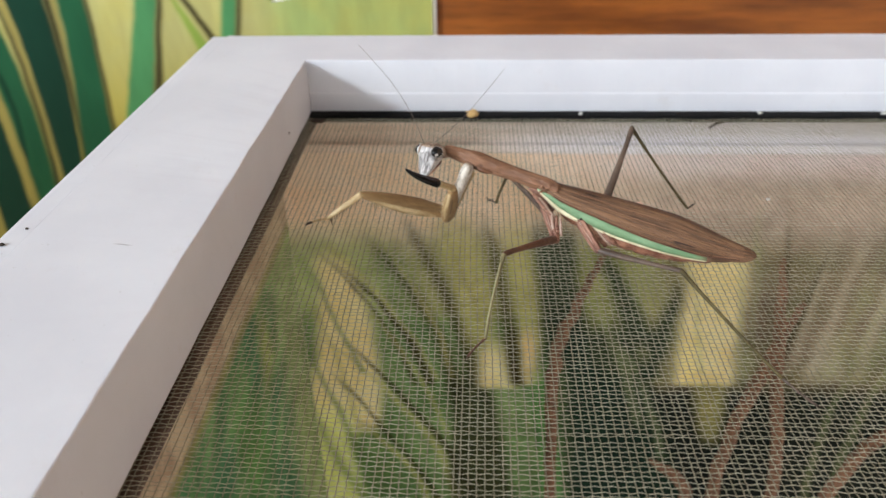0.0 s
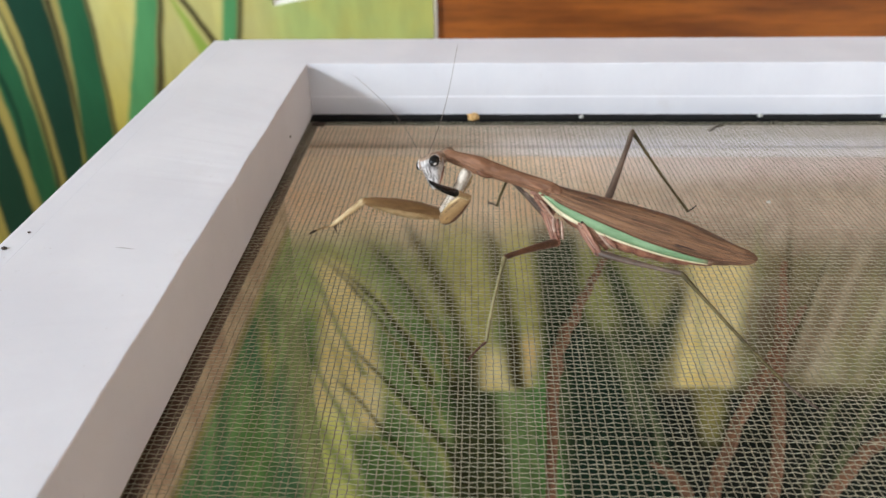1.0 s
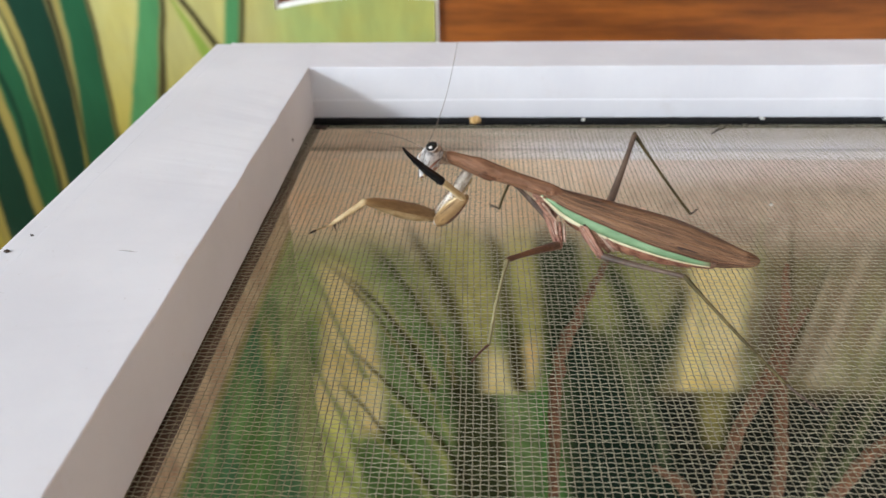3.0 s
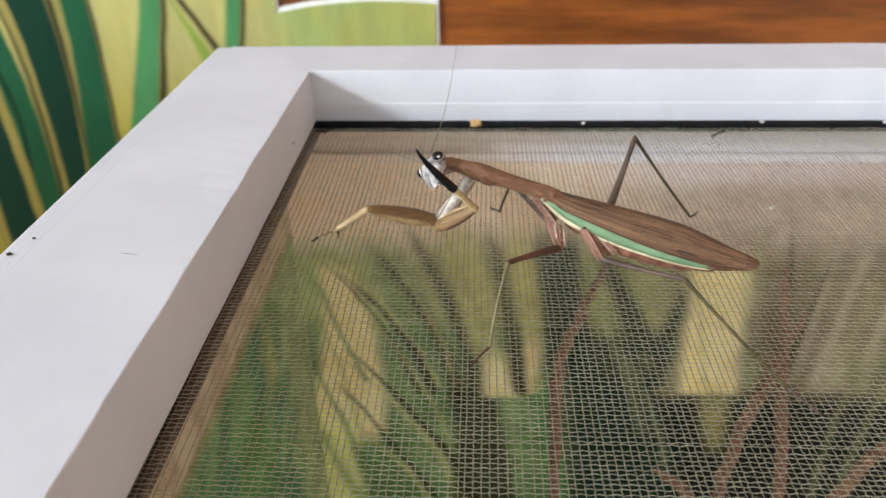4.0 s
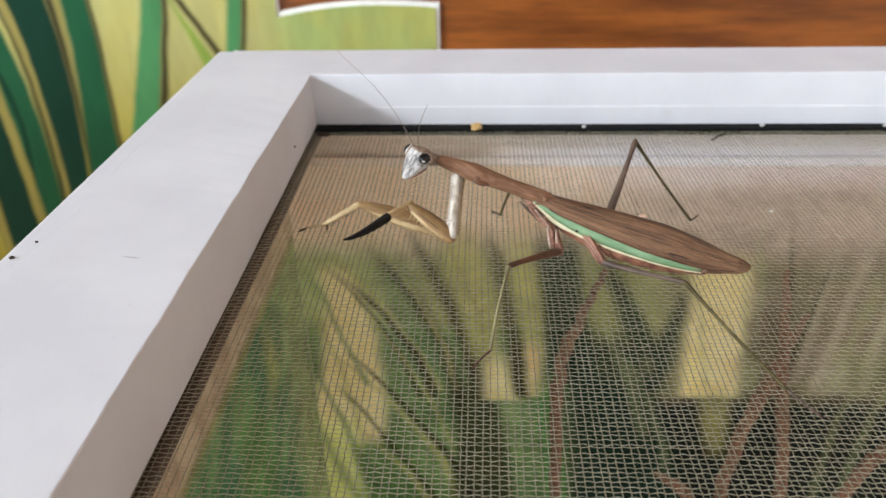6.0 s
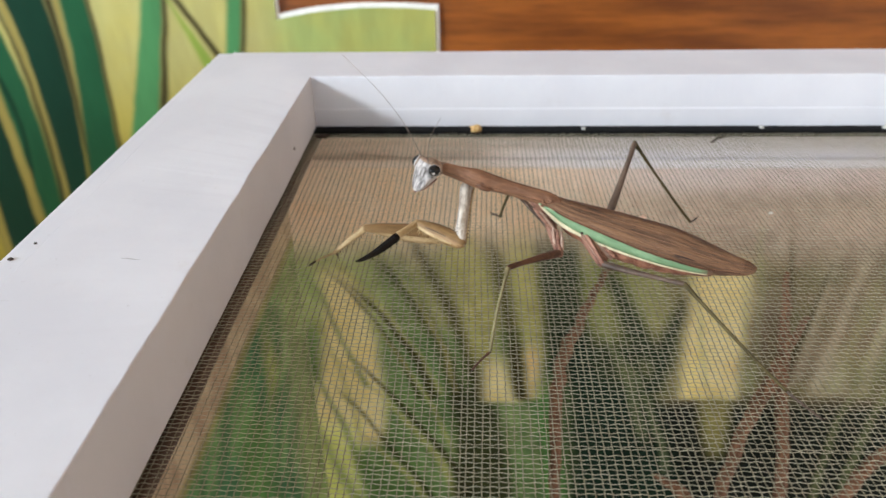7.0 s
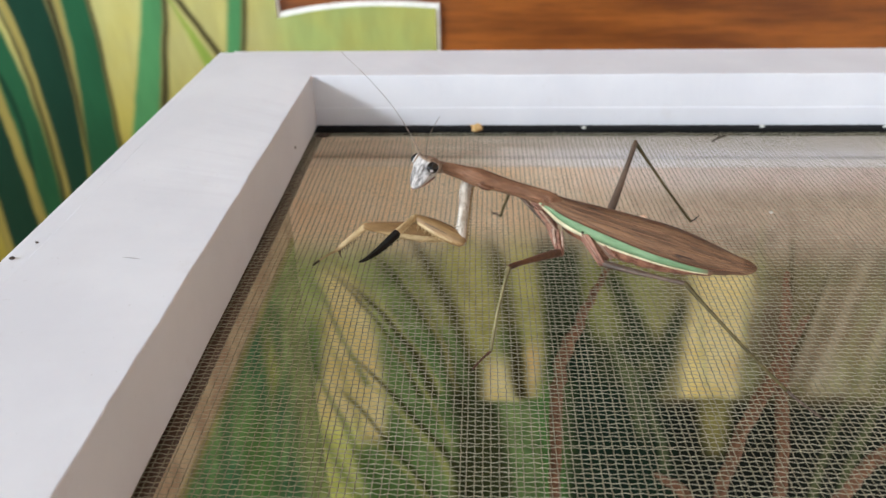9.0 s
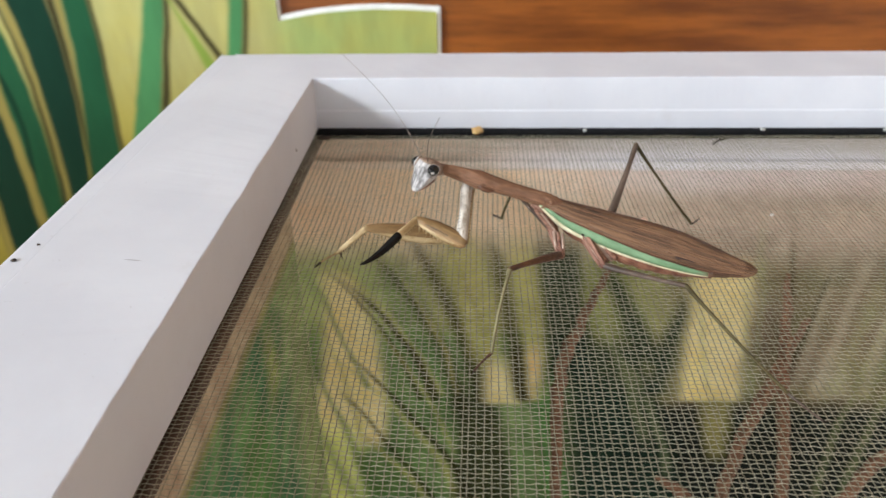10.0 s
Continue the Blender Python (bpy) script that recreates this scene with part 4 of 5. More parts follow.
def head(mantis):
    rows = [(2.1, 2.0, 0.6, 1.0, 0.9), (1.85, 2.2, 1.0, 2.1, 1.9), (1.3, 2.4, 1.15, 2.9, 2.5), (0.7, 2.6, 1.15, 3.3, 2.75), (0.0, 2.8, 1.15, 3.4, 2.7), (-0.9, 3.1, 1.1, 3.2, 2.35),
            (-1.9, 3.5, 1.0, 3.0, 2.05), (-2.8, 3.85, 0.9, 2.5, 1.7), (-3.5, 4.1, 0.75, 1.8, 1.35), (-4.0, 4.25, 0.55, 1.1, 0.95), (-4.25, 4.3, 0.3, 0.5, 0.5)]
    bm = bmesh.new()
    rings = [[Vector((xc + (rf if math.cos(a) > 0 else rb) * math.cos(a), ry * math.sin(a), z)) * MM for a in (2 * math.pi * k / 28 for k in range(28))] for z, xc, rf, rb, ry in [tuple(r) for r in fine(rows, 3)]]
    loft(bm, rings)
    bm.normal_update()
    for f in bm.faces:
        c = f.calc_center_median()
        white = (f.normal.x > 0.02 and c.z < 0.0017) or (f.normal.x > -0.62 and c.z < 0.0002)
        f.material_index = 2 if c.z < -0.0015 and f.normal.z < -0.62 and f.normal.x < 0.2 else 1 if white else 0
    # short soft neck behind
    spindle([(-3.4, 0, -0.3, 1.1, 1.0), (-2.0, 0, -0.2, 1.35, 1.2), (0, 0, 0.0, 1.5, 1.35), (1.6, 0, 0.2, 1.5, 1.3)], 14, bm)
    bmesh.ops.scale(bm, vec=(1.2, 1.28, 1.2), verts=bm.verts[:])
    ob = part("head", bm, [M["crown"], M["face"], M["pink"]], mantis, "triangular head with white face")
    for s in (1, -1):
        bm = bmesh.new()
        bmesh.ops.create_uvsphere(bm, u_segments=36, v_segments=24, radius=1.0)
        turn = Matrix.Rotation(radians(14 * s), 3, "X")
        ahead = Vector((0.72, 0.66 * s, 0.12)).normalized()
        for f in bm.faces:
            d = f.calc_center_median().normalized().dot(ahead)
            # a patch of pale faces paints the eye's glint, besides the rim
            glint = f.calc_center_median().normalized().dot(Vector((0.66, 0.64 * s, -0.44)).normalized())
            f.material_index = 1 if glint > 0.975 else 0 if d > 0.40 else 1 if d > 0.27 else 2
        for v in bm.verts:
            v.co = (turn @ Vector((v.co.x * 1.8, v.co.y * 1.2, v.co.z * 1.42)) + Vector((2.95, 3.12 * s, 1.0))) * MM
        part("eye", bm, [M["eye"], M["eye_pale"], M["crown"]], ob, "glossy black eye with a pale rim and a painted glint")
        bm = bmesh.new()
        tube([Vector(p) * MM * 1.2 for p in ((4.3, 0.85 * s, -4.05), (3.3, 1.65 * s, -3.1), (2.3, 1.95 * s, -2.2), (1.2, 2.1 * s, -1.3))], [0.00018, 0.00026, 0.00026, 0.00016], 7, bm)
        part("jaw_edge", bm, M["pink"], ob, "pinkish edge of the jaw")
        # mouth feelers
        bm = bmesh.new()
        tube([Vector(p) * MM for p in ((5.0, 0.6 * s, -4.3), (5.2, 1.0 * s, -5.2), (4.8, 1.05 * s, -6.0))], [0.00024, 0.0002, 0.00014], 6, bm)
        part("palp", bm, M["cream"], ob, "cream mouth feeler")
    # raised ribs on the face
    bm = bmesh.new()
    for y in (-1.3, -0.5, 0.5, 1.3):
        pts = []
        for z in (1.0, 0.2, -0.8, -1.8, -2.8, -3.5):
            row = min(rows, key=lambda r: abs(r[0] - z))
            yy = y * row[4] / 2.5
            pts.append(Vector((row[1] + row[2] * math.sqrt(max(0, 1 - (yy / row[4]) ** 2)) + 0.03, yy, z)) * MM * 1.205)
        tube(pts, [0.00005] * len(pts), 5, bm)
    part("face_rib", bm, M["grey_leg"], ob, "fine grey face ribs")
    bm = bmesh.new()
    spindle([(4.8, 0, -4.7, 0.5, 0.4), (5.3, 0, -5.1, 0.62, 0.35), (5.6, 0, -5.3, 0.3, 0.2)], 8, bm)
    part("mandible", bm, M["pink"], ob, "pinkish mandible")
    return ob


def antenna(mantis, length, bow):
    pts = [Vector((length * f, 0, bow * math.sin(math.pi * f) * (1 - 0.3 * f))) * MM for f in (k / 14 for k in range(15))]
    bm = tube(pts, [(0.085 - 0.045 * k / 14) * MM for k in range(15)], 6)
    return part("antenna", bm, M["antenna"], mantis, "thread-thin brown antenna")


def coxa(mantis, length, label):
    L = length
    bm = spindle([tuple(r) for r in fine([(-0.8, 0, 0, 0.9, 1.0), (0.6, 0, 0, 1.3, 1.5), (L * 0.4, 0, 0, 1.05, 1.3), (L * 0.8, 0, 0, 0.95, 1.15), (L, 0, 0, 1.0, 1.1), (L + 0.8, 0, 0, 0.6, 0.7)], 3)], 12)
    ob = part("coxa", bm, M["pale"], mantis, label)
    bm = bmesh.new()
    spines(bm, [((x, 0.75, zs * 1.25), (x + 0.25, 1.15, zs * 1.75), 0.16) for zs in (1, -1) for x in np.arange(1.5, L - 1, 0.85)])
    part("spine_row", bm, M["grey_leg"], ob, "row of tiny dark spines")
    bm = spindle([(0.5, -0.2, -1.55, 0.35, 0.4), (L * 0.5, -0.2, -1.45, 0.3, 0.35), (L - 0.2, -0.2, -1.2, 0.3, 0.3)], 8)
    part("ridge", bm, M["cream"], ob, "cream outer ridge")
    return ob


def fore_femur(mantis, length, fat, label, stretched=False):
    L = length
    bm = spindle([tuple(r) for r in fine([(-1.0, 0, 0, 0.6, 0.7), (0.2, 0, 0, 1.0 * fat, 1.3 * fat), (L * 0.3, 0, 0.1, 1.15 * fat, 1.75 * fat), (L * 0.6, 0, 0.1, 1.05 * fat, 1.6 * fat), (L * 0.88, 0, 0, 0.85 * fat, 1.1 * fat), (L, 0, 0, 0.75, 0.85), (L + 0.7, 0, 0, 0.4, 0.45)], 3)], 12)
    ob = part("femur", bm, M["tan"], mantis, label)
    for zs in (-1,):
        bm = bmesh.new()
        spines(bm, [((x, ys * 0.4, zs * 1.3 * fat), (x - 0.35, ys * 0.75, zs * (2.0 + 0.5 * (i % 2)) * fat), 0.2) for ys in (1, -1) for i, x in enumerate(np.arange(L * 0.3, L * 0.92, 1.0))])
        part("spine_row", bm, M["cream"], ob, "double row of pale spines")
        if stretched:
            bm = spindle([tuple(r) for r in fine([(L * 0.05, 0.1, -0.8 * fat, 0.4, 0.5), (L * 0.25, 0.1, -1.15 * fat, 0.95, 0.95), (L * 0.5, 0.1, -1.3 * fat, 0.95, 0.95), (L * 0.72, 0.1, -1.05 * fat, 0.75, 0.75), (L * 0.93, 0.1, -0.6 * fat, 0.4, 0.4)], 3)], 12)
        else:
            bm = spindle([(L * 0.12, 0.35, -1.0 * fat, 0.5, 0.5), (L * 0.45, 0.4, -1.3 * fat, 0.55, 0.55), (L * 0.9, 0.3, -0.85 * fat, 0.4, 0.4)], 8)
        part("groove_edge", bm, M["cream"], ob, "pale edge of the claw groove")
        if not stretched:
            bm = bmesh.new()
            tube([Vector((x, 1.06 * fat * k, -0.55 * fat)) * MM for x, k in ((L * 0.16, 0.82), (L * 0.3, 0.92), (L * 0.5, 0.9), (L * 0.7, 0.8), (L * 0.88, 0.62))], [0.00006, 0.00012, 0.0001, 0.00011, 0.00005], 5, bm)
            part("side_line", bm, M["dirt"], ob, "fine dark line along the femur")
        bm = spindle([(0.3, 0.25, 1.0 * fat, 0.4, 0.35), (L * 0.3, 0.3, 1.52 * fat, 0.55, 0.36), (L * 0.6, 0.25, 1.4 * fat, 0.5, 0.34), (L * 0.9, 0.15, 0.85 * fat, 0.35, 0.3)], 8)
        part("back_edge", bm, M["femur"], ob, "red-brown back edge of the femur")
    return ob


def black_tibia(mantis, length):
    L = length
    bm = spindle([tuple(r) for r in fine([(-0.6, 0, 0, 0.5, 0.55), (0.3, 0, 0, 0.78, 0.85), (3, 0, 0, 0.66, 0.76), (6, 0, 0, 0.7, 0.82), (8.8, 0, 0, 0.78, 0.9)], 3)], 12)
    ob = part("tibia", bm, M["cream"], mantis, "short cream shin")
    rows = fine([(7.9, 0, -0.1, 0.68, 0.78), (8.3, 0, -0.12, 0.92, 1.04), (11, 0, -0.25, 0.9, 1.0), (14, 0, -0.35, 0.8, 0.9), (17, 0, -0.3, 0.66, 0.72), (19, 0, -0.15, 0.52, 0.56), (20.8, 0, 0.1, 0.38, 0.4), (21.8, 0, 0.35, 0.24, 0.24), (22.3, 0, 0.5, 0.06, 0.06)], 4)
    part("claw", spindle([tuple(r) for r in rows], 28, None, 2.0, 0.03, 7), M["black"], ob, "glossy black tapering claw")
    bm = bmesh.new()
    spines(bm, [((x, 0.2, -0.6), (x + 0.5, 0.4, -1.5), 0.16) for x in np.arange(1.5, 8.0, 1.0)])
    part("spine_row", bm, M["cream"], ob, "pale spines on the shin")
    bm = bmesh.new()
    spines(bm, [((x, 0, -0.7 - 1.0 * (1 - x / 32)), (x + 0.4, 0.2, -0.75 - 1.45 * (1 - x / 32)), 0.18) for x in np.arange(9.5, 18, 2.1)])
    part("spine_row", bm, M["black"], ob, "small black spines")
    return ob


def far_tibia(mantis, length):
    L = length
    bm = spindle([tuple(r) for r in fine([(-0.5, 0, 0, 0.5, 0.6), (0.3, 0, 0, 0.75, 0.9), (L * 0.5, 0, 0, 0.55, 0.75), (L * 0.9, 0, 0, 0.5, 0.6), (L, 0, 0, 0.4, 0.5)], 3)], 10)
    ob = part("tibia", bm, M["cream"], mantis, "cream shin with fine spines")
    bm = bmesh.new()
    spines(bm, [((x, 0.1, -0.4), (x + 0.45, 0.25, -1.65), 0.19) for x in np.arange(1.2, L - 0.6, 0.8)])
    spines(bm, [((L - 0.6, 0, -0.3), (L - 0.2, 0.1, -2.8), 0.32)])
    part("spine_row", bm, M["wing_dark"], ob, "brown spines and end hook")
    return ob


def far_tarsus(mantis, length):
    L = length
    rows = []
    for i in range(13):
        x = L * i / 12
        rows.append((x, 0, 0.25 * math.sin(i / 12 * math.pi), 0.26 * (1.0 - 0.25 * (i % 3 == 0)), 0.28 * (1.0 - 0.25 * (i % 3 == 0))))
    ob = part("tarsus", spindle(rows, 8), M["cream"], mantis, "thin jointed foot")
    bm = spindle([(L * 0.72, 0, 0.2, 0.22, 0.22), (L * 0.85, 0, 0.12, 0.34, 0.32), (L, 0, 0, 0.28, 0.26), (L + 0.6, 0, -0.15, 0.1, 0.1)], 8)
    part("toe", bm, M["dirt"], ob, "dark toe")
    return ob


LEGS = [
    ((-8.9, 6.0, 15.5), (-6.5, -4.6, 10.5), (-18.9, -16.5, 14.0), (-23.0, -32.4, 3.5), (-26.7, -34.7, 0.5), "femur", "pale_shin", 1.0),
    ((-0.5, -0.4, 13.0), (2.9, -7.5, 9.5), (19.8, -15.7, 9.5), (33.8, -42.0, 2.5), (38.9, -47.3, 0.5), "grey_leg", "olive", 0.85),
    ((-6.3, 7.9, 13.0), (-7.4, 9.2, 9.5), (-16.6, 23.6, 13.0), (-19.2, 29.9, 1.2), (-21.3, 33.0, 0.5), "grey_leg", "olive", 0.95),
    ((2.4, 3.7, 13.0), (5.6, 6.9, 12.0), (14.3, 24.1, 26.0), (32.7, 26.9, 1.5), (35.6, 30.9, 0.5), "grey_leg", "olive", 1.05),
]


def walking_leg(mantis, hip, troch, knee, ankle, toe, upper, lower, fat):
    def bone(name, a, b, rows, material, label, bend=0.0, n=10, ridge=0.0):
        L = span(a, b)
        rows = [tuple(r) for r in fine([(f * L, 0, bend * math.sin(math.pi * min(max(f, 0), 1)), ry, rz) for f, ry, rz in rows], 3)]
        ob = part(name, spindle(rows, n, None, 2.0, ridge, 6), material, mantis, label)
        ob.matrix_basis = aim(a, b)
        return ob

    hip_ob = bone("coxa", hip, troch, [(-0.1, 0.9, 1.0), (0.2, 1.15, 1.2), (0.7, 0.95, 1.0), (1.0, 0.8, 0.85), (1.08, 0.45, 0.45)], M["pink"], "pinkish ridged hip", 0.0, 36, 0.13)
    L = span(hip, troch)
    for y in (-0.7, 0.7):
        bm = spindle([(0.6, y, 0.85, 0.13, 0.2), (L * 0.6, y * 0.9, 0.75, 0.12, 0.18), (L * 0.97, y * 0.7, 0.6, 0.1, 0.14)], 6)
        part("ridge", bm, M["hip_pale"], hip_ob, "pale hip ridge")
    bone("femur", troch, knee, [(-0.04, 0.5, 0.6), (0.03, 0.85 * fat, 1.0 * fat), (0.3, 0.72 * fat, 0.9 * fat), (0.75, 0.5 * fat, 0.6 * fat), (0.94, 0.55 * fat, 0.66 * fat), (1.02, 0.4, 0.45)], M[upper], "slender upper leg", 0.2)
    bone("tibia", knee, ankle, [(-0.015, 0.35, 0.4), (0.03, 0.52, 0.56), (0.2, 0.38, 0.4), (0.6, 0.33, 0.35), (0.97, 0.36, 0.38), (1.0, 0.25, 0.25)], M[lower], "thin olive shin", 0.35, 8)
    foot = bone("tarsus", ankle, toe, [(0, 0.26, 0.26), (0.2, 0.33, 0.3), (0.25, 0.24, 0.22), (0.5, 0.32, 0.28), (0.55, 0.22, 0.2), (0.85, 0.3, 0.26), (1.0, 0.2, 0.2)], M["femur" if upper == "femur" else "grey_leg"], "dark brown jointed foot", 0.15, 8)
    L = span(ankle, toe)
    bm = bmesh.new()
    for s in (1, -1):
        tube([Vector(p) * MM for p in ((L * 0.95, 0.1 * s, 0), (L + 0.5, 0.45 * s, -0.05), (L + 0.9, 0.55 * s, -0.35))], [0.00013, 0.0001, 0.00004], 5, bm)
    part("toe_claw", bm, M["dirt"], foot, "pair of dark toe claws")


def build_mantis():
    mantis = thing("praying_mantis", "brown praying mantis with green-edged wings standing on the screen", "mantis", BASE)
    parts = {"body": mantis_body(mantis), "neck_shield": pronotum(mantis), "head": head(mantis)}
    parts["antenna_far"] = antenna(mantis, 34.0, 2.4)
    parts["antenna_near"] = antenna(mantis, 32.0, 1.2)
    parts["coxa"] = coxa(mantis, 15.0, "white spiny hip of the raised foreleg")
    parts["femur"] = fore_femur(mantis, 12.8, 1.22, "tan spiny foreleg femur")
    parts["tibia"] = black_tibia(mantis, 22.2)
    parts["coxa_far"] = coxa(mantis, 16.5, "pale hip of the stretched foreleg")
    parts["femur_far"] = fore_femur(mantis, 24.0, 1.28, "tan spiny foreleg femur", True)
    parts["tibia_far"] = far_tibia(mantis, 11.2)
    parts["tarsus_far"] = far_tarsus(mantis, 7.5)
    for leg in LEGS:
        walking_leg(mantis, *leg)
    return parts


# ---- crumbs and flecks ----
def lump(name, at, size, material, label, category, seed, squash=0.7):
    bm = bmesh.new()
    bmesh.ops.create_icosphere(bm, subdivisions=3, radius=1.0)
    for v in bm.verts:
        k = 1 + 0.45 * noise.noise(v.co * 1.7 + Vector((seed * 3.1, 0, 0))) + 0.18 * noise.noise(v.co * 4.5 + Vector((0, seed, 0)))
        v.co = Vector((v.co.x * size[0], v.co.y * size[1], v.co.z * size[2])) * k * MM
    ob = mesh_object(name, bm, material)
    ob.location = at
    return tagged(ob, label, category)


def flecks():
    bx, by = BASE.x, BASE.y
    lump("crumb", (bx - 0.0261, by + 0.0955, 0.0014), (2.2, 1.5, 1.3), M["crumb"], "yellow dry crumb lying on the screen's edge", "crumb", 1)
    lump("crumb", (bx + 0.0124, by + 0.0965, 0.0008), (0.9, 0.8, 0.7), M["fluff"], "small pale crumb on the screen's edge", "crumb", 2)
    lump("crumb", (bx + 0.0754, by + 0.0975, 0.0008), (1.0, 0.8, 0.7), M["fluff"], "small pale crumb on the screen's edge", "crumb", 3)
    lump("crumb", (bx + 0.1180, by + 0.0970, 0.0009), (1.1, 0.8, 0.7), M["fluff"], "small pale crumb on the screen's edge", "crumb", 6)
    lump("crumb", (bx + 0.0572, by + 0.0342, 0.0005), (0.6, 0.4, 0.4), M["fluff"], "tiny white speck on the screen", "crumb", 4)
    lump("debris", (bx + 0.0205, by + 0.0300, 0.0010), (1.1, 0.8, 0.5), M["ply"], "small brown bit of debris on the screen", "debris", 5)
    lump("debris", (bx - 0.0805, by + 0.0900, 0.0008), (2.4, 1.6, 0.5), M["dirt"], "dark tangle of dirt in the screen's corner", "debris", 7)
    bm = tube([Vector(p) * MM for p in ((0, 0, 0.5), (3, 3, 0.8), (6, 4.5, 0.6))], [0.0003, 0.00035, 0.0002], 6)
    ob = mesh_object("debris", bm, M["dirt"])
    ob.location = (bx + 0.0545, by + 0.0850, 0.0)
    tagged(ob, "thin dark stalk lying on the screen", "debris")
    top = LID_TOP
    bm = bmesh.new()
    spindle([(-2.3, 0, 0, 0.03, 0.02), (-0.69, 0.05, 0, 0.22, 0.06), (0.92, -0.05, 0, 0.22, 0.06), (2.3, 0, 0, 0.03, 0.02)], 6, bm)
    ob = mesh_object("scratch", bm, M["scuff"])
    ob.matrix_basis = pose(-0.0138, -0.1227, top + 0.00002, 0, 0, -8)
    tagged(ob, "faint grey scratch in the white paint", "scratch")
    for x, y, z, s in ((-0.0400, -0.1225, top - 0.0003, 0.6), (-0.0379, -0.1161, top - 0.0002, 0.35), (0.0002, -0.0354, 0.0070, 0.6), (0.0002, -0.0900, 0.0050, 0.3)):
        lump("fleck", (x, y, z), (s, s * 0.8, 0.25 if x < -0.005 else s), M["dirt"], "dark fleck of dirt on the white paint", "fleck", x * 900)
    for y, s in ((-0.1050, 0.35), (-0.1340, 0.55), (-0.1550, 0.7)):
        lump("paint_chip", (-0.0004, y, top - 0.0004), (0.5 * s, 1.1 * s, 0.5 * s), M["scuff"], "chipped patch on the rail's painted edge", "chip", y * 700, 0.6)
    lump("crumb", (bx - 0.0712, by + 0.0640, 0.0004), (0.8, 0.5, 0.2), M["ply"], "small brown bit caught in the screen", "crumb", 11)
    bm = bmesh.new()
    for dx, dz, h in ((0, 0.25, 2.2), (0.9, 0.1, 2.8)):
        spindle([(-h, dx, dz, 0.1, 0.05), (0, dx + 0.1, dz, 0.42, 0.3), (h * 0.7, dx, dz, 0.34, 0.32), (h, dx, dz, 0.1, 0.1)], 8, bm)
    ob = mesh_object("paint_drip", bm, M["paint"])
    ob.matrix_basis = pose(0.0345, -0.0001, 0.0140, 0, 90, 0)
    tagged(ob, "raised drip of dried white paint", "drip")


setting()
MURAL_LOCAL = shifted(MURAL, 300, 298)
leaf_mural()
enclosure()
lining()
screen_lid()
twigs()
flecks()
MANTIS = build_mantis()


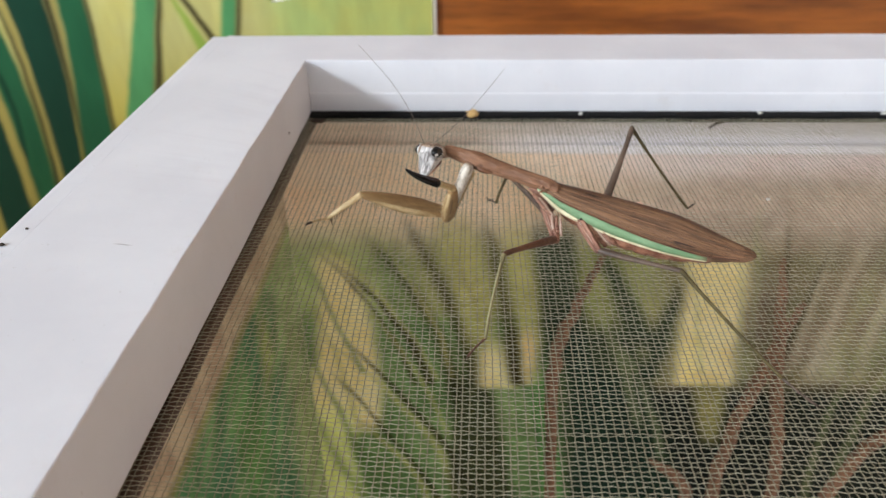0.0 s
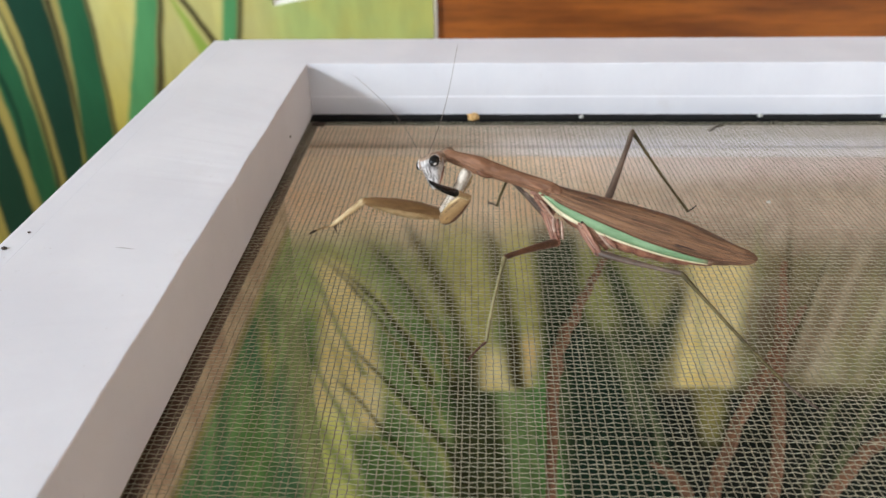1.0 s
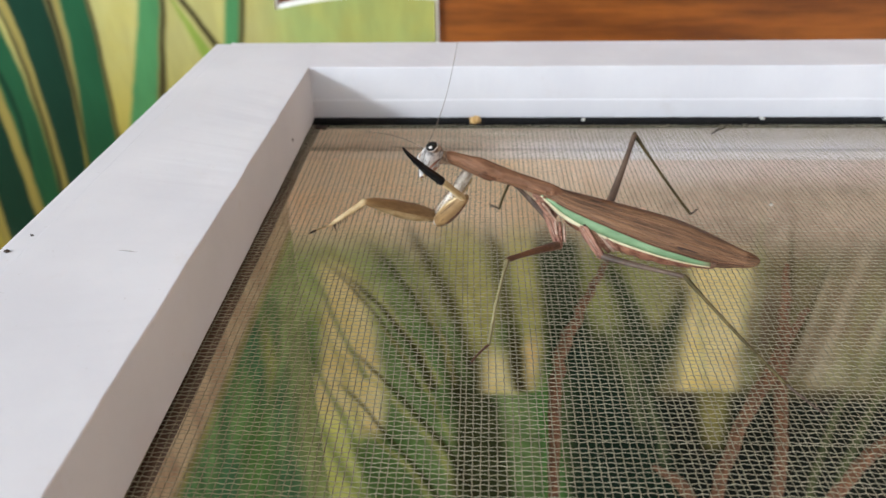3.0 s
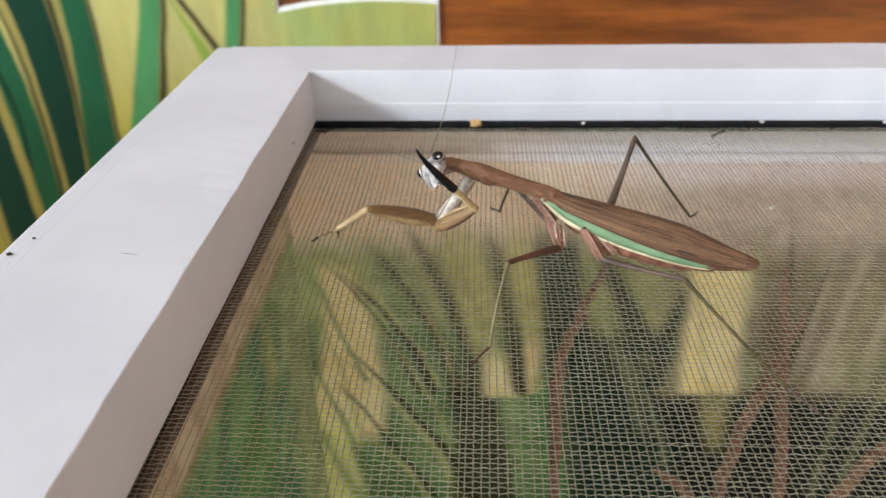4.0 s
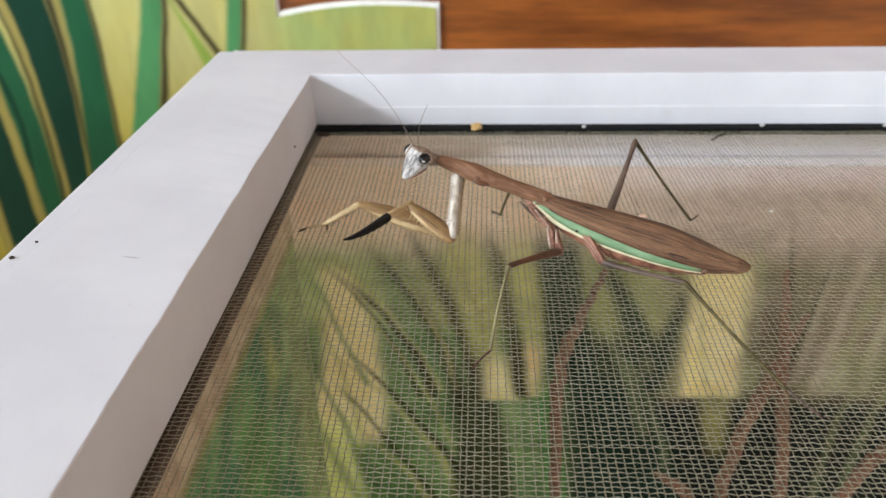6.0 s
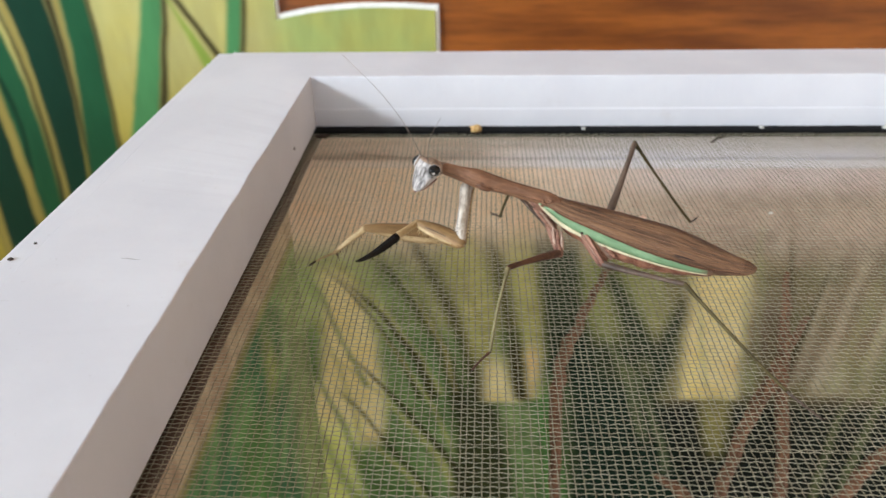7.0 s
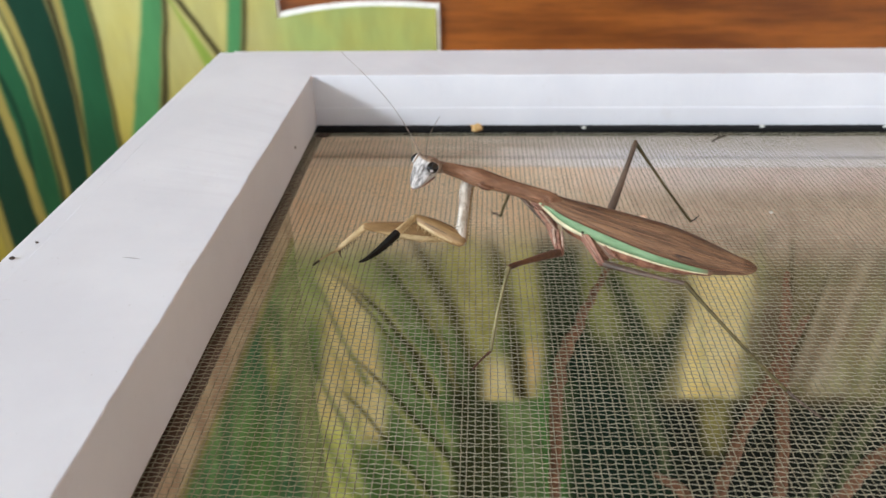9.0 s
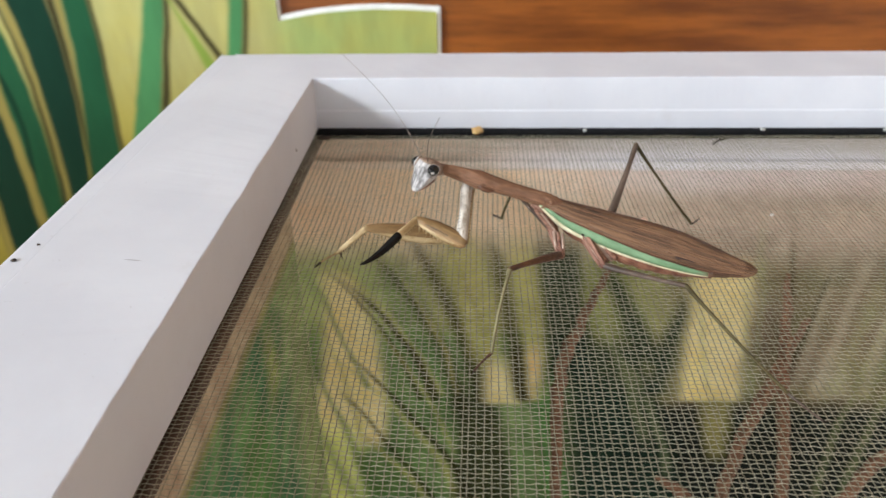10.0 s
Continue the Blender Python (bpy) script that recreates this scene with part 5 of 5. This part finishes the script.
def motions():
    p = MANTIS
    walk(p["body"], [
        (0, pose_mm(0.72, 0, 0, 0, 0, 0)),
        (0.5, pose_mm(0.86, 0, 0, 0, 0, 0)),
        (1, pose_mm(0.86, 0, 0, 0, 0, 0)),
        (1.5, pose_mm(0.86, 0, 0, 0, 0, 0)),
        (2, pose_mm(0.58, 0, 0, 0, 0, 0)),
        (2.5, pose_mm(0.86, 0, 0, 0, 0, 0)),
        (2.7, pose_mm(0.86, 0, 0, 0, 0, 0)),
        (3.8, pose_mm(0.72, 0, 0, 0, 0, 0)),
        (4.2, pose_mm(0.72, 0, 0, 0, 0, 0)),
        (4.5, pose_mm(0.86, 0, 0, 0, 0, 0)),
        (4.7, pose_mm(0.58, 0, 0, 0, 0, 0)),
        (4.9, pose_mm(0.14, 0, 0, 0, 0, 0)),
        (5.2, pose_mm(-0.29, 0, 0, 0, 0, 0)),
        (5.5, pose_mm(-0.86, 0, 0, 0, 0, 0)),
        (5.7, pose_mm(-1.44, 0, 0, 0, 0, 0)),
        (6.8, pose_mm(0.00, 0, 0, 0, 0, 0)),
        (7.2, pose_mm(0.14, 0, 0, 0, 0, 0)),
        (8, pose_mm(0.14, 0, 0, 0, 0, 0)),
        (10, pose_mm(0.00, 0, 0, 0, 0, 0)),
    ])
    walk(p["neck_shield"], [
        (0, aim((-8.6, 5.4, 19.5), (-31.3, 13.4, 24.4))),
        (0.5, aim((-8.4, 5.4, 19.5), (-31.6, 11.8, 25.0))),
        (1, aim((-8.4, 5.4, 19.5), (-31.7, 10.9, 25.3))),
        (1.5, aim((-8.4, 5.4, 19.5), (-31.9, 8.4, 26.4))),
        (2, aim((-8.7, 5.4, 19.5), (-32.1, 9.8, 25.8))),
        (2.5, aim((-8.4, 5.4, 19.5), (-31.9, 7.9, 26.6))),
        (2.7, aim((-8.4, 5.4, 19.5), (-31.8, 8.0, 27.0))),
        (3.8, aim((-8.6, 5.4, 19.5), (-32.0, 7.8, 26.6))),
        (4.2, aim((-8.6, 5.4, 19.5), (-31.9, 5.3, 27.4))),
        (4.5, aim((-8.4, 5.4, 19.5), (-31.8, 6.5, 27.2))),
        (4.7, aim((-8.7, 5.4, 19.5), (-32.1, 7.5, 26.7))),
        (4.9, aim((-9.2, 5.4, 19.5), (-32.6, 7.8, 26.7))),
        (5.2, aim((-9.6, 5.4, 19.5), (-33.3, 7.6, 26.5))),
        (5.5, aim((-10.2, 5.4, 19.5), (-33.6, 7.9, 27.3))),
        (5.7, aim((-10.7, 5.4, 19.5), (-34.0, 8.1, 28.0))),
        (6.8, aim((-9.3, 5.4, 19.5), (-33.0, 7.5, 26.2))),
        (7.2, aim((-9.2, 5.4, 19.5), (-32.8, 7.6, 26.2))),
        (8, aim((-9.2, 5.4, 19.5), (-32.9, 7.6, 26.3))),
        (10, aim((-9.3, 5.4, 19.5), (-33.0, 7.6, 26.4))),
    ])
    walk(p["head"], [
        (0, pose_mm(-34.0, 13.1, 24.2, 11, -7, -139)),
        (0.5, pose_mm(-34.5, 11.1, 24.2, 21, 8, -142)),
        (1, pose_mm(-34.1, 10.4, 24.7, 30, 16, -132)),
        (1.5, pose_mm(-34.1, 8.0, 25.9, 26, 18, -139)),
        (2, pose_mm(-34.0, 9.0, 25.2, 36, 6, -172)),
        (2.5, pose_mm(-34.8, 7.6, 26.5, 47, -9, -155)),
        (2.7, pose_mm(-34.3, 7.9, 27.3, 44, -13, -162)),
        (3.8, pose_mm(-34.2, 7.2, 25.8, 51, -14, -131)),
        (4.2, pose_mm(-34.0, 4.8, 26.8, 51, -18, -132)),
        (4.5, pose_mm(-34.0, 6.3, 27.3, 26, -27, -132)),
        (4.7, pose_mm(-34.4, 7.5, 27.2, -2, -16, -137)),
        (4.9, pose_mm(-34.9, 7.7, 27.0, -1, -14, -138)),
        (5.2, pose_mm(-36.1, 7.7, 27.3, 2, -14, -143)),
        (5.5, pose_mm(-37.0, 8.0, 28.2, -0, -11, -142)),
        (5.7, pose_mm(-37.9, 8.0, 28.8, -1, -18, -143)),
        (6.8, pose_mm(-36.0, 7.4, 26.7, -2, -10, -140)),
        (7.2, pose_mm(-35.3, 7.5, 26.6, -3, -11, -138)),
        (8, pose_mm(-36.0, 7.5, 26.7, -1, -14, -140)),
        (10, pose_mm(-36.1, 7.5, 26.8, -1, -13, -140)),
    ])
    walk(p["antenna_far"], [
        (0, aim((-37.4, 11.9, 26.6), (-55.2, 35.0, 44.1))),
        (0.5, aim((-38.5, 10.0, 25.4), (-51.8, 37.3, 40.8))),
        (1, aim((-38.1, 8.8, 25.1), (-56.9, 34.4, 37.1))),
        (1.5, aim((-38.2, 6.5, 26.3), (-48.6, 38.6, 30.9))),
        (2, aim((-38.3, 9.2, 25.9), (-46.5, 39.6, 38.8))),
        (2.5, aim((-38.9, 8.2, 27.9), (-46.9, 41.2, 29.9))),
        (2.7, aim((-38.1, 9.0, 29.0), (-52.5, 39.7, 27.3))),
        (3.8, aim((-38.1, 6.2, 27.3), (-62.6, 27.7, 17.6))),
        (4.2, aim((-37.9, 3.9, 28.5), (-56.6, 31.8, 23.5))),
        (4.5, aim((-36.9, 5.7, 30.4), (-49.2, 37.3, 27.3))),
        (4.7, aim((-37.0, 6.1, 30.4), (-47.7, 38.4, 30.3))),
        (4.9, aim((-37.7, 6.3, 30.0), (-56.4, 34.6, 32.7))),
        (5.2, aim((-39.1, 6.7, 30.3), (-64.2, 24.2, 45.0))),
        (5.5, aim((-40.0, 6.8, 31.1), (-59.5, 30.5, 45.8))),
        (5.7, aim((-40.6, 7.1, 32.0), (-60.6, 29.9, 47.5))),
        (6.8, aim((-38.9, 6.0, 29.5), (-59.3, 25.5, 48.4))),
        (7.2, aim((-38.2, 6.0, 29.5), (-58.5, 25.4, 48.5))),
        (8, aim((-38.8, 6.3, 29.7), (-59.0, 26.1, 48.5))),
        (10, aim((-38.9, 6.2, 29.7), (-59.4, 24.2, 50.0))),
    ])
    walk(p["antenna_near"], [
        (0, aim((-36.2, 10.6, 27.0), (-19.6, -3.5, 50.5))),
        (0.5, aim((-37.5, 8.6, 26.0), (-26.1, -2.6, 53.7))),
        (1, aim((-37.1, 7.6, 26.0), (-29.3, -1.4, 55.7))),
        (1.5, aim((-37.2, 5.2, 27.1), (-30.2, -9.6, 54.6))),
        (2, aim((-37.7, 7.8, 26.9), (-31.4, -11.6, 51.5))),
        (2.5, aim((-38.2, 7.1, 29.2), (-26.0, -3.7, 56.7))),
        (2.7, aim((-37.5, 7.8, 30.2), (-29.8, -6.6, 57.7))),
        (3.8, aim((-37.1, 5.7, 28.7), (-29.7, -5.0, 57.9))),
        (4.2, aim((-36.7, 3.5, 29.9), (-30.1, -7.9, 59.0))),
        (4.5, aim((-35.5, 4.9, 31.1), (-28.5, -16.7, 53.6))),
        (4.7, aim((-35.8, 4.8, 30.3), (-30.5, -18.0, 52.1))),
        (4.9, aim((-36.5, 5.0, 30.0), (-33.2, -19.8, 50.1))),
        (5.2, aim((-38.0, 5.2, 30.3), (-34.9, -19.7, 50.1))),
        (5.5, aim((-38.9, 5.4, 31.1), (-36.3, -19.6, 50.9))),
        (5.7, aim((-39.6, 5.6, 32.0), (-36.3, -19.2, 51.9))),
        (6.8, aim((-37.8, 4.6, 29.4), (-33.3, -19.8, 49.6))),
        (7.2, aim((-37.0, 4.6, 29.4), (-32.6, -19.9, 49.5))),
        (8, aim((-37.7, 4.9, 29.7), (-33.1, -19.8, 49.6))),
        (10, aim((-37.8, 4.9, 29.7), (-33.3, -19.5, 50.0))),
    ])
    walk(p["coxa"], [
        (0, aim((-27.0, 8.5, 22.4), (-32.1, 8.9, 8.3))),
        (0.5, aim((-27.4, 8.5, 22.2), (-34.3, 7.8, 8.9))),
        (1, aim((-27.5, 8.5, 22.1), (-33.3, 9.6, 8.3))),
        (1.5, aim((-27.5, 8.5, 22.2), (-31.9, 9.7, 7.9))),
        (2, aim((-27.6, 8.5, 22.0), (-31.6, 8.6, 7.5))),
        (2.5, aim((-27.9, 8.5, 22.1), (-34.5, 8.3, 8.6))),
        (2.7, aim((-28.0, 8.5, 22.4), (-35.2, 8.3, 9.2))),
        (3.8, aim((-27.6, 8.5, 22.5), (-35.1, 7.2, 9.6))),
        (4.2, aim((-27.4, 8.5, 22.2), (-34.6, 7.5, 9.1))),
        (4.5, aim((-27.6, 8.5, 22.1), (-31.3, 9.6, 7.6))),
        (4.7, aim((-27.6, 8.5, 22.1), (-29.6, 3.8, 8.0))),
        (4.9, aim((-27.9, 8.5, 22.0), (-29.6, 2.9, 8.1))),
        (5.2, aim((-29.4, 8.5, 22.4), (-30.2, 1.2, 9.3))),
        (5.5, aim((-29.6, 8.5, 23.4), (-31.0, 0.9, 10.6))),
        (5.7, aim((-31.0, 8.5, 24.3), (-32.2, -0.4, 12.2))),
        (6.8, aim((-28.8, 8.5, 21.1), (-29.9, -3.7, 12.5))),
        (7.2, aim((-28.3, 8.5, 21.2), (-29.4, -3.7, 12.5))),
        (8, aim((-28.7, 8.5, 21.5), (-29.7, -3.5, 12.6))),
        (10, aim((-28.7, 8.5, 21.6), (-29.5, -3.7, 13.0))),
    ])
    walk(p["femur"], [
        (0, aim((-32.1, 8.9, 8.3), (-30.4, 3.1, 19.6))),
        (0.5, aim((-34.3, 7.8, 8.9), (-28.5, 2.2, 18.8))),
        (1, aim((-33.3, 9.6, 8.3), (-27.0, 3.8, 17.8))),
        (1.5, aim((-31.9, 9.7, 7.9), (-26.7, 3.9, 18.1))),
        (2, aim((-31.6, 8.6, 7.5), (-27.3, 3.3, 18.4))),
        (2.5, aim((-34.5, 8.3, 8.6), (-29.1, 3.5, 19.2))),
        (2.7, aim((-35.2, 8.3, 9.2), (-29.5, 2.9, 19.3))),
        (3.8, aim((-35.1, 7.2, 9.6), (-26.0, 2.4, 17.2))),
        (4.2, aim((-34.6, 7.5, 9.1), (-26.0, 2.2, 16.9))),
        (4.5, aim((-31.3, 9.6, 7.6), (-25.8, 2.9, 17.1))),
        (4.7, aim((-29.6, 3.8, 8.0), (-27.0, 2.0, 20.4))),
        (4.9, aim((-29.6, 2.9, 8.1), (-31.6, 3.8, 20.8))),
        (5.2, aim((-30.2, 1.2, 9.3), (-37.4, 3.3, 19.6))),
        (5.5, aim((-31.0, 0.9, 10.6), (-40.4, 4.3, 18.6))),
        (5.7, aim((-32.2, -0.4, 12.2), (-41.9, 3.0, 19.8))),
        (6.8, aim((-29.9, -3.7, 12.5), (-40.3, 3.4, 14.6))),
        (7.2, aim((-29.4, -3.7, 12.5), (-40.2, 2.8, 14.0))),
        (8, aim((-29.7, -3.5, 12.6), (-40.8, 2.2, 15.4))),
        (10, aim((-29.5, -3.7, 13.0), (-40.5, 1.9, 16.2))),
    ])
    walk(p["tibia"], [
        (0, aim((-30.4, 3.1, 19.6), (-39.7, -12.8, 31.9))),
        (0.5, aim((-28.5, 2.2, 18.8), (-36.7, -14.6, 30.8))),
        (1, aim((-27.0, 3.8, 17.8), (-35.1, -12.8, 30.1))),
        (1.5, aim((-26.7, 3.9, 18.1), (-35.4, -12.8, 29.8))),
        (2, aim((-27.3, 3.3, 18.4), (-37.7, -12.7, 29.7))),
        (2.5, aim((-29.1, 3.5, 19.2), (-41.7, -9.3, 32.2))),
        (2.7, aim((-29.5, 2.9, 19.3), (-42.5, -7.8, 33.8))),
        (3.8, aim((-26.0, 2.4, 17.2), (-39.0, -2.9, 34.3))),
        (4.2, aim((-26.0, 2.2, 16.9), (-39.7, -2.1, 33.8))),
        (4.5, aim((-25.8, 2.9, 17.1), (-42.1, -1.9, 31.4))),
        (4.7, aim((-27.0, 2.0, 20.4), (-46.1, -7.5, 26.3))),
        (4.9, aim((-31.6, 3.8, 20.8), (-49.6, -8.9, 23.1))),
        (5.2, aim((-37.4, 3.3, 19.6), (-53.2, -12.3, 19.9))),
        (5.5, aim((-40.4, 4.3, 18.6), (-55.0, -12.4, 18.4))),
        (5.7, aim((-41.9, 3.0, 19.8), (-55.6, -14.5, 19.8))),
        (6.8, aim((-40.3, 3.4, 14.6), (-52.8, -15.0, 14.4))),
        (7.2, aim((-40.2, 2.8, 14.0), (-51.7, -16.2, 14.4))),
        (8, aim((-40.8, 2.2, 15.4), (-51.4, -17.2, 14.9))),
        (10, aim((-40.5, 1.9, 16.2), (-51.1, -17.5, 15.2))),
    ])
    walk(p["coxa_far"], [
        (0, aim((-26.8, 14.7, 18.7), (-33.1, 19.2, 4.1))),
        (0.5, aim((-28.4, 15.6, 16.4), (-35.7, 21.3, 2.7))),
        (1, aim((-27.8, 15.2, 17.3), (-34.5, 21.1, 3.4))),
        (1.5, aim((-27.3, 14.7, 18.5), (-33.0, 19.7, 3.8))),
        (2, aim((-27.6, 14.9, 17.6), (-32.6, 19.7, 2.7))),
        (2.5, aim((-28.8, 15.6, 16.4), (-35.8, 21.5, 2.7))),
        (2.7, aim((-29.1, 15.7, 16.5), (-36.6, 21.8, 3.2))),
        (3.8, aim((-29.1, 16.1, 15.9), (-36.6, 22.5, 2.6))),
        (4.2, aim((-28.7, 15.9, 15.9), (-36.0, 22.0, 2.5))),
        (4.5, aim((-27.4, 14.8, 18.1), (-32.3, 20.1, 3.3))),
        (4.7, aim((-27.4, 14.6, 18.3), (-30.5, 16.3, 2.2))),
        (4.9, aim((-27.1, 14.8, 20.3), (-30.6, 12.0, 4.4))),
        (5.2, aim((-28.8, 14.9, 20.4), (-31.4, 10.6, 4.7))),
        (5.5, aim((-29.0, 15.0, 21.6), (-32.3, 9.5, 6.4))),
        (5.7, aim((-30.5, 15.0, 22.6), (-33.1, 10.1, 7.1))),
        (6.8, aim((-27.9, 15.5, 21.0), (-31.0, 10.8, 5.5))),
        (7.2, aim((-27.3, 15.4, 21.1), (-30.4, 10.9, 5.5))),
        (8, aim((-27.8, 15.5, 21.3), (-30.7, 10.4, 5.9))),
        (10, aim((-27.7, 15.9, 21.7), (-30.5, 9.6, 6.7))),
    ])
    walk(p["femur_far"], [
        (0, aim((-33.1, 19.2, 4.1), (-53.6, 11.1, 13.6))),
        (0.5, aim((-35.7, 21.3, 2.7), (-53.3, 9.8, 14.3))),
        (1, aim((-34.5, 21.1, 3.4), (-53.0, 9.7, 13.5))),
        (1.5, aim((-33.0, 19.7, 3.8), (-53.2, 10.6, 13.0))),
        (2, aim((-32.6, 19.7, 2.7), (-52.6, 10.7, 12.4))),
        (2.5, aim((-35.8, 21.5, 2.7), (-53.3, 9.3, 13.7))),
        (2.7, aim((-36.6, 21.8, 3.2), (-53.3, 8.9, 14.7))),
        (3.8, aim((-36.6, 22.5, 2.6), (-52.6, 8.5, 13.7))),
        (4.2, aim((-36.0, 22.0, 2.5), (-52.9, 8.8, 13.3))),
        (4.5, aim((-32.3, 20.1, 3.3), (-52.4, 10.5, 12.3))),
        (4.7, aim((-30.5, 16.3, 2.2), (-52.6, 13.1, 11.1))),
        (4.9, aim((-30.6, 12.0, 4.4), (-53.8, 12.6, 10.8))),
        (5.2, aim((-31.4, 10.6, 4.7), (-54.1, 12.3, 12.3))),
        (5.5, aim((-32.3, 9.5, 6.4), (-54.9, 11.3, 14.3))),
        (5.7, aim((-33.1, 10.1, 7.1), (-55.7, 11.7, 15.1))),
        (6.8, aim((-31.0, 10.8, 5.5), (-54.0, 7.0, 11.0))),
        (7.2, aim((-30.4, 10.9, 5.5), (-52.9, 5.0, 11.5))),
        (8, aim((-30.7, 10.4, 5.9), (-53.1, 4.4, 12.0))),
        (10, aim((-30.5, 9.6, 6.7), (-53.1, 4.2, 12.5))),
    ])
    walk(p["tibia_far"], [
        (0, aim((-53.6, 11.1, 13.6), (-62.6, 10.5, 7.0))),
        (0.5, aim((-53.3, 9.8, 14.3), (-62.4, 8.4, 7.9))),
        (1, aim((-53.0, 9.7, 13.5), (-61.7, 9.2, 6.6))),
        (1.5, aim((-53.2, 10.6, 13.0), (-61.6, 10.4, 5.6))),
        (2, aim((-52.6, 10.7, 12.4), (-61.4, 10.5, 5.3))),
        (2.5, aim((-53.3, 9.3, 13.7), (-61.7, 9.5, 6.4))),
        (2.7, aim((-53.3, 8.9, 14.7), (-62.0, 9.3, 7.7))),
        (3.8, aim((-52.6, 8.5, 13.7), (-61.8, 8.8, 7.4))),
        (4.2, aim((-52.9, 8.8, 13.3), (-61.6, 9.4, 6.2))),
        (4.5, aim((-52.4, 10.5, 12.3), (-61.3, 10.5, 5.5))),
        (4.7, aim((-52.6, 13.1, 11.1), (-61.3, 12.2, 4.2))),
        (4.9, aim((-53.8, 12.6, 10.8), (-62.3, 14.2, 3.7))),
        (5.2, aim((-54.1, 12.3, 12.3), (-63.8, 12.8, 6.7))),
        (5.5, aim((-54.9, 11.3, 14.3), (-64.4, 11.2, 8.3))),
        (5.7, aim((-55.7, 11.7, 15.1), (-65.3, 11.8, 9.4))),
        (6.8, aim((-54.0, 7.0, 11.0), (-62.6, 6.9, 3.9))),
        (7.2, aim((-52.9, 5.0, 11.5), (-61.4, 4.4, 4.3))),
        (8, aim((-53.1, 4.4, 12.0), (-61.4, 5.1, 4.5))),
        (10, aim((-53.1, 4.2, 12.5), (-61.2, 4.9, 4.8))),
    ])
    walk(p["tarsus_far"], [
        (0, aim((-62.6, 10.5, 7.0), (-68.9, 13.0, 3.8))),
        (0.5, aim((-62.4, 8.4, 7.9), (-68.6, 10.9, 4.6))),
        (1, aim((-61.7, 9.2, 6.6), (-68.0, 11.4, 3.0))),
        (1.5, aim((-61.6, 10.4, 5.6), (-67.9, 12.3, 2.1))),
        (2, aim((-61.4, 10.5, 5.3), (-67.9, 11.8, 1.8))),
        (2.5, aim((-61.7, 9.5, 6.4), (-68.1, 11.3, 3.0))),
        (2.7, aim((-62.0, 9.3, 7.7), (-68.4, 11.4, 4.2))),
        (3.8, aim((-61.8, 8.8, 7.4), (-68.1, 10.5, 3.6))),
        (4.2, aim((-61.6, 9.4, 6.2), (-67.9, 10.7, 2.5))),
        (4.5, aim((-61.3, 10.5, 5.5), (-68.0, 11.4, 2.3))),
        (4.7, aim((-61.3, 12.2, 4.2), (-68.1, 12.7, 0.9))),
        (4.9, aim((-62.3, 14.2, 3.7), (-69.1, 13.8, 0.7))),
        (5.2, aim((-63.8, 12.8, 6.7), (-70.4, 11.9, 3.3))),
        (5.5, aim((-64.4, 11.2, 8.3), (-71.5, 11.9, 5.9))),
        (5.7, aim((-65.3, 11.8, 9.4), (-72.1, 13.4, 6.8))),
        (6.8, aim((-62.6, 6.9, 3.9), (-69.3, 6.9, 0.5))),
        (7.2, aim((-61.4, 4.4, 4.3), (-67.9, 4.7, 0.4))),
        (8, aim((-61.4, 5.1, 4.5), (-67.7, 5.2, 0.4))),
        (10, aim((-61.2, 4.9, 4.8), (-67.3, 5.4, 0.4))),
    ])


motions()
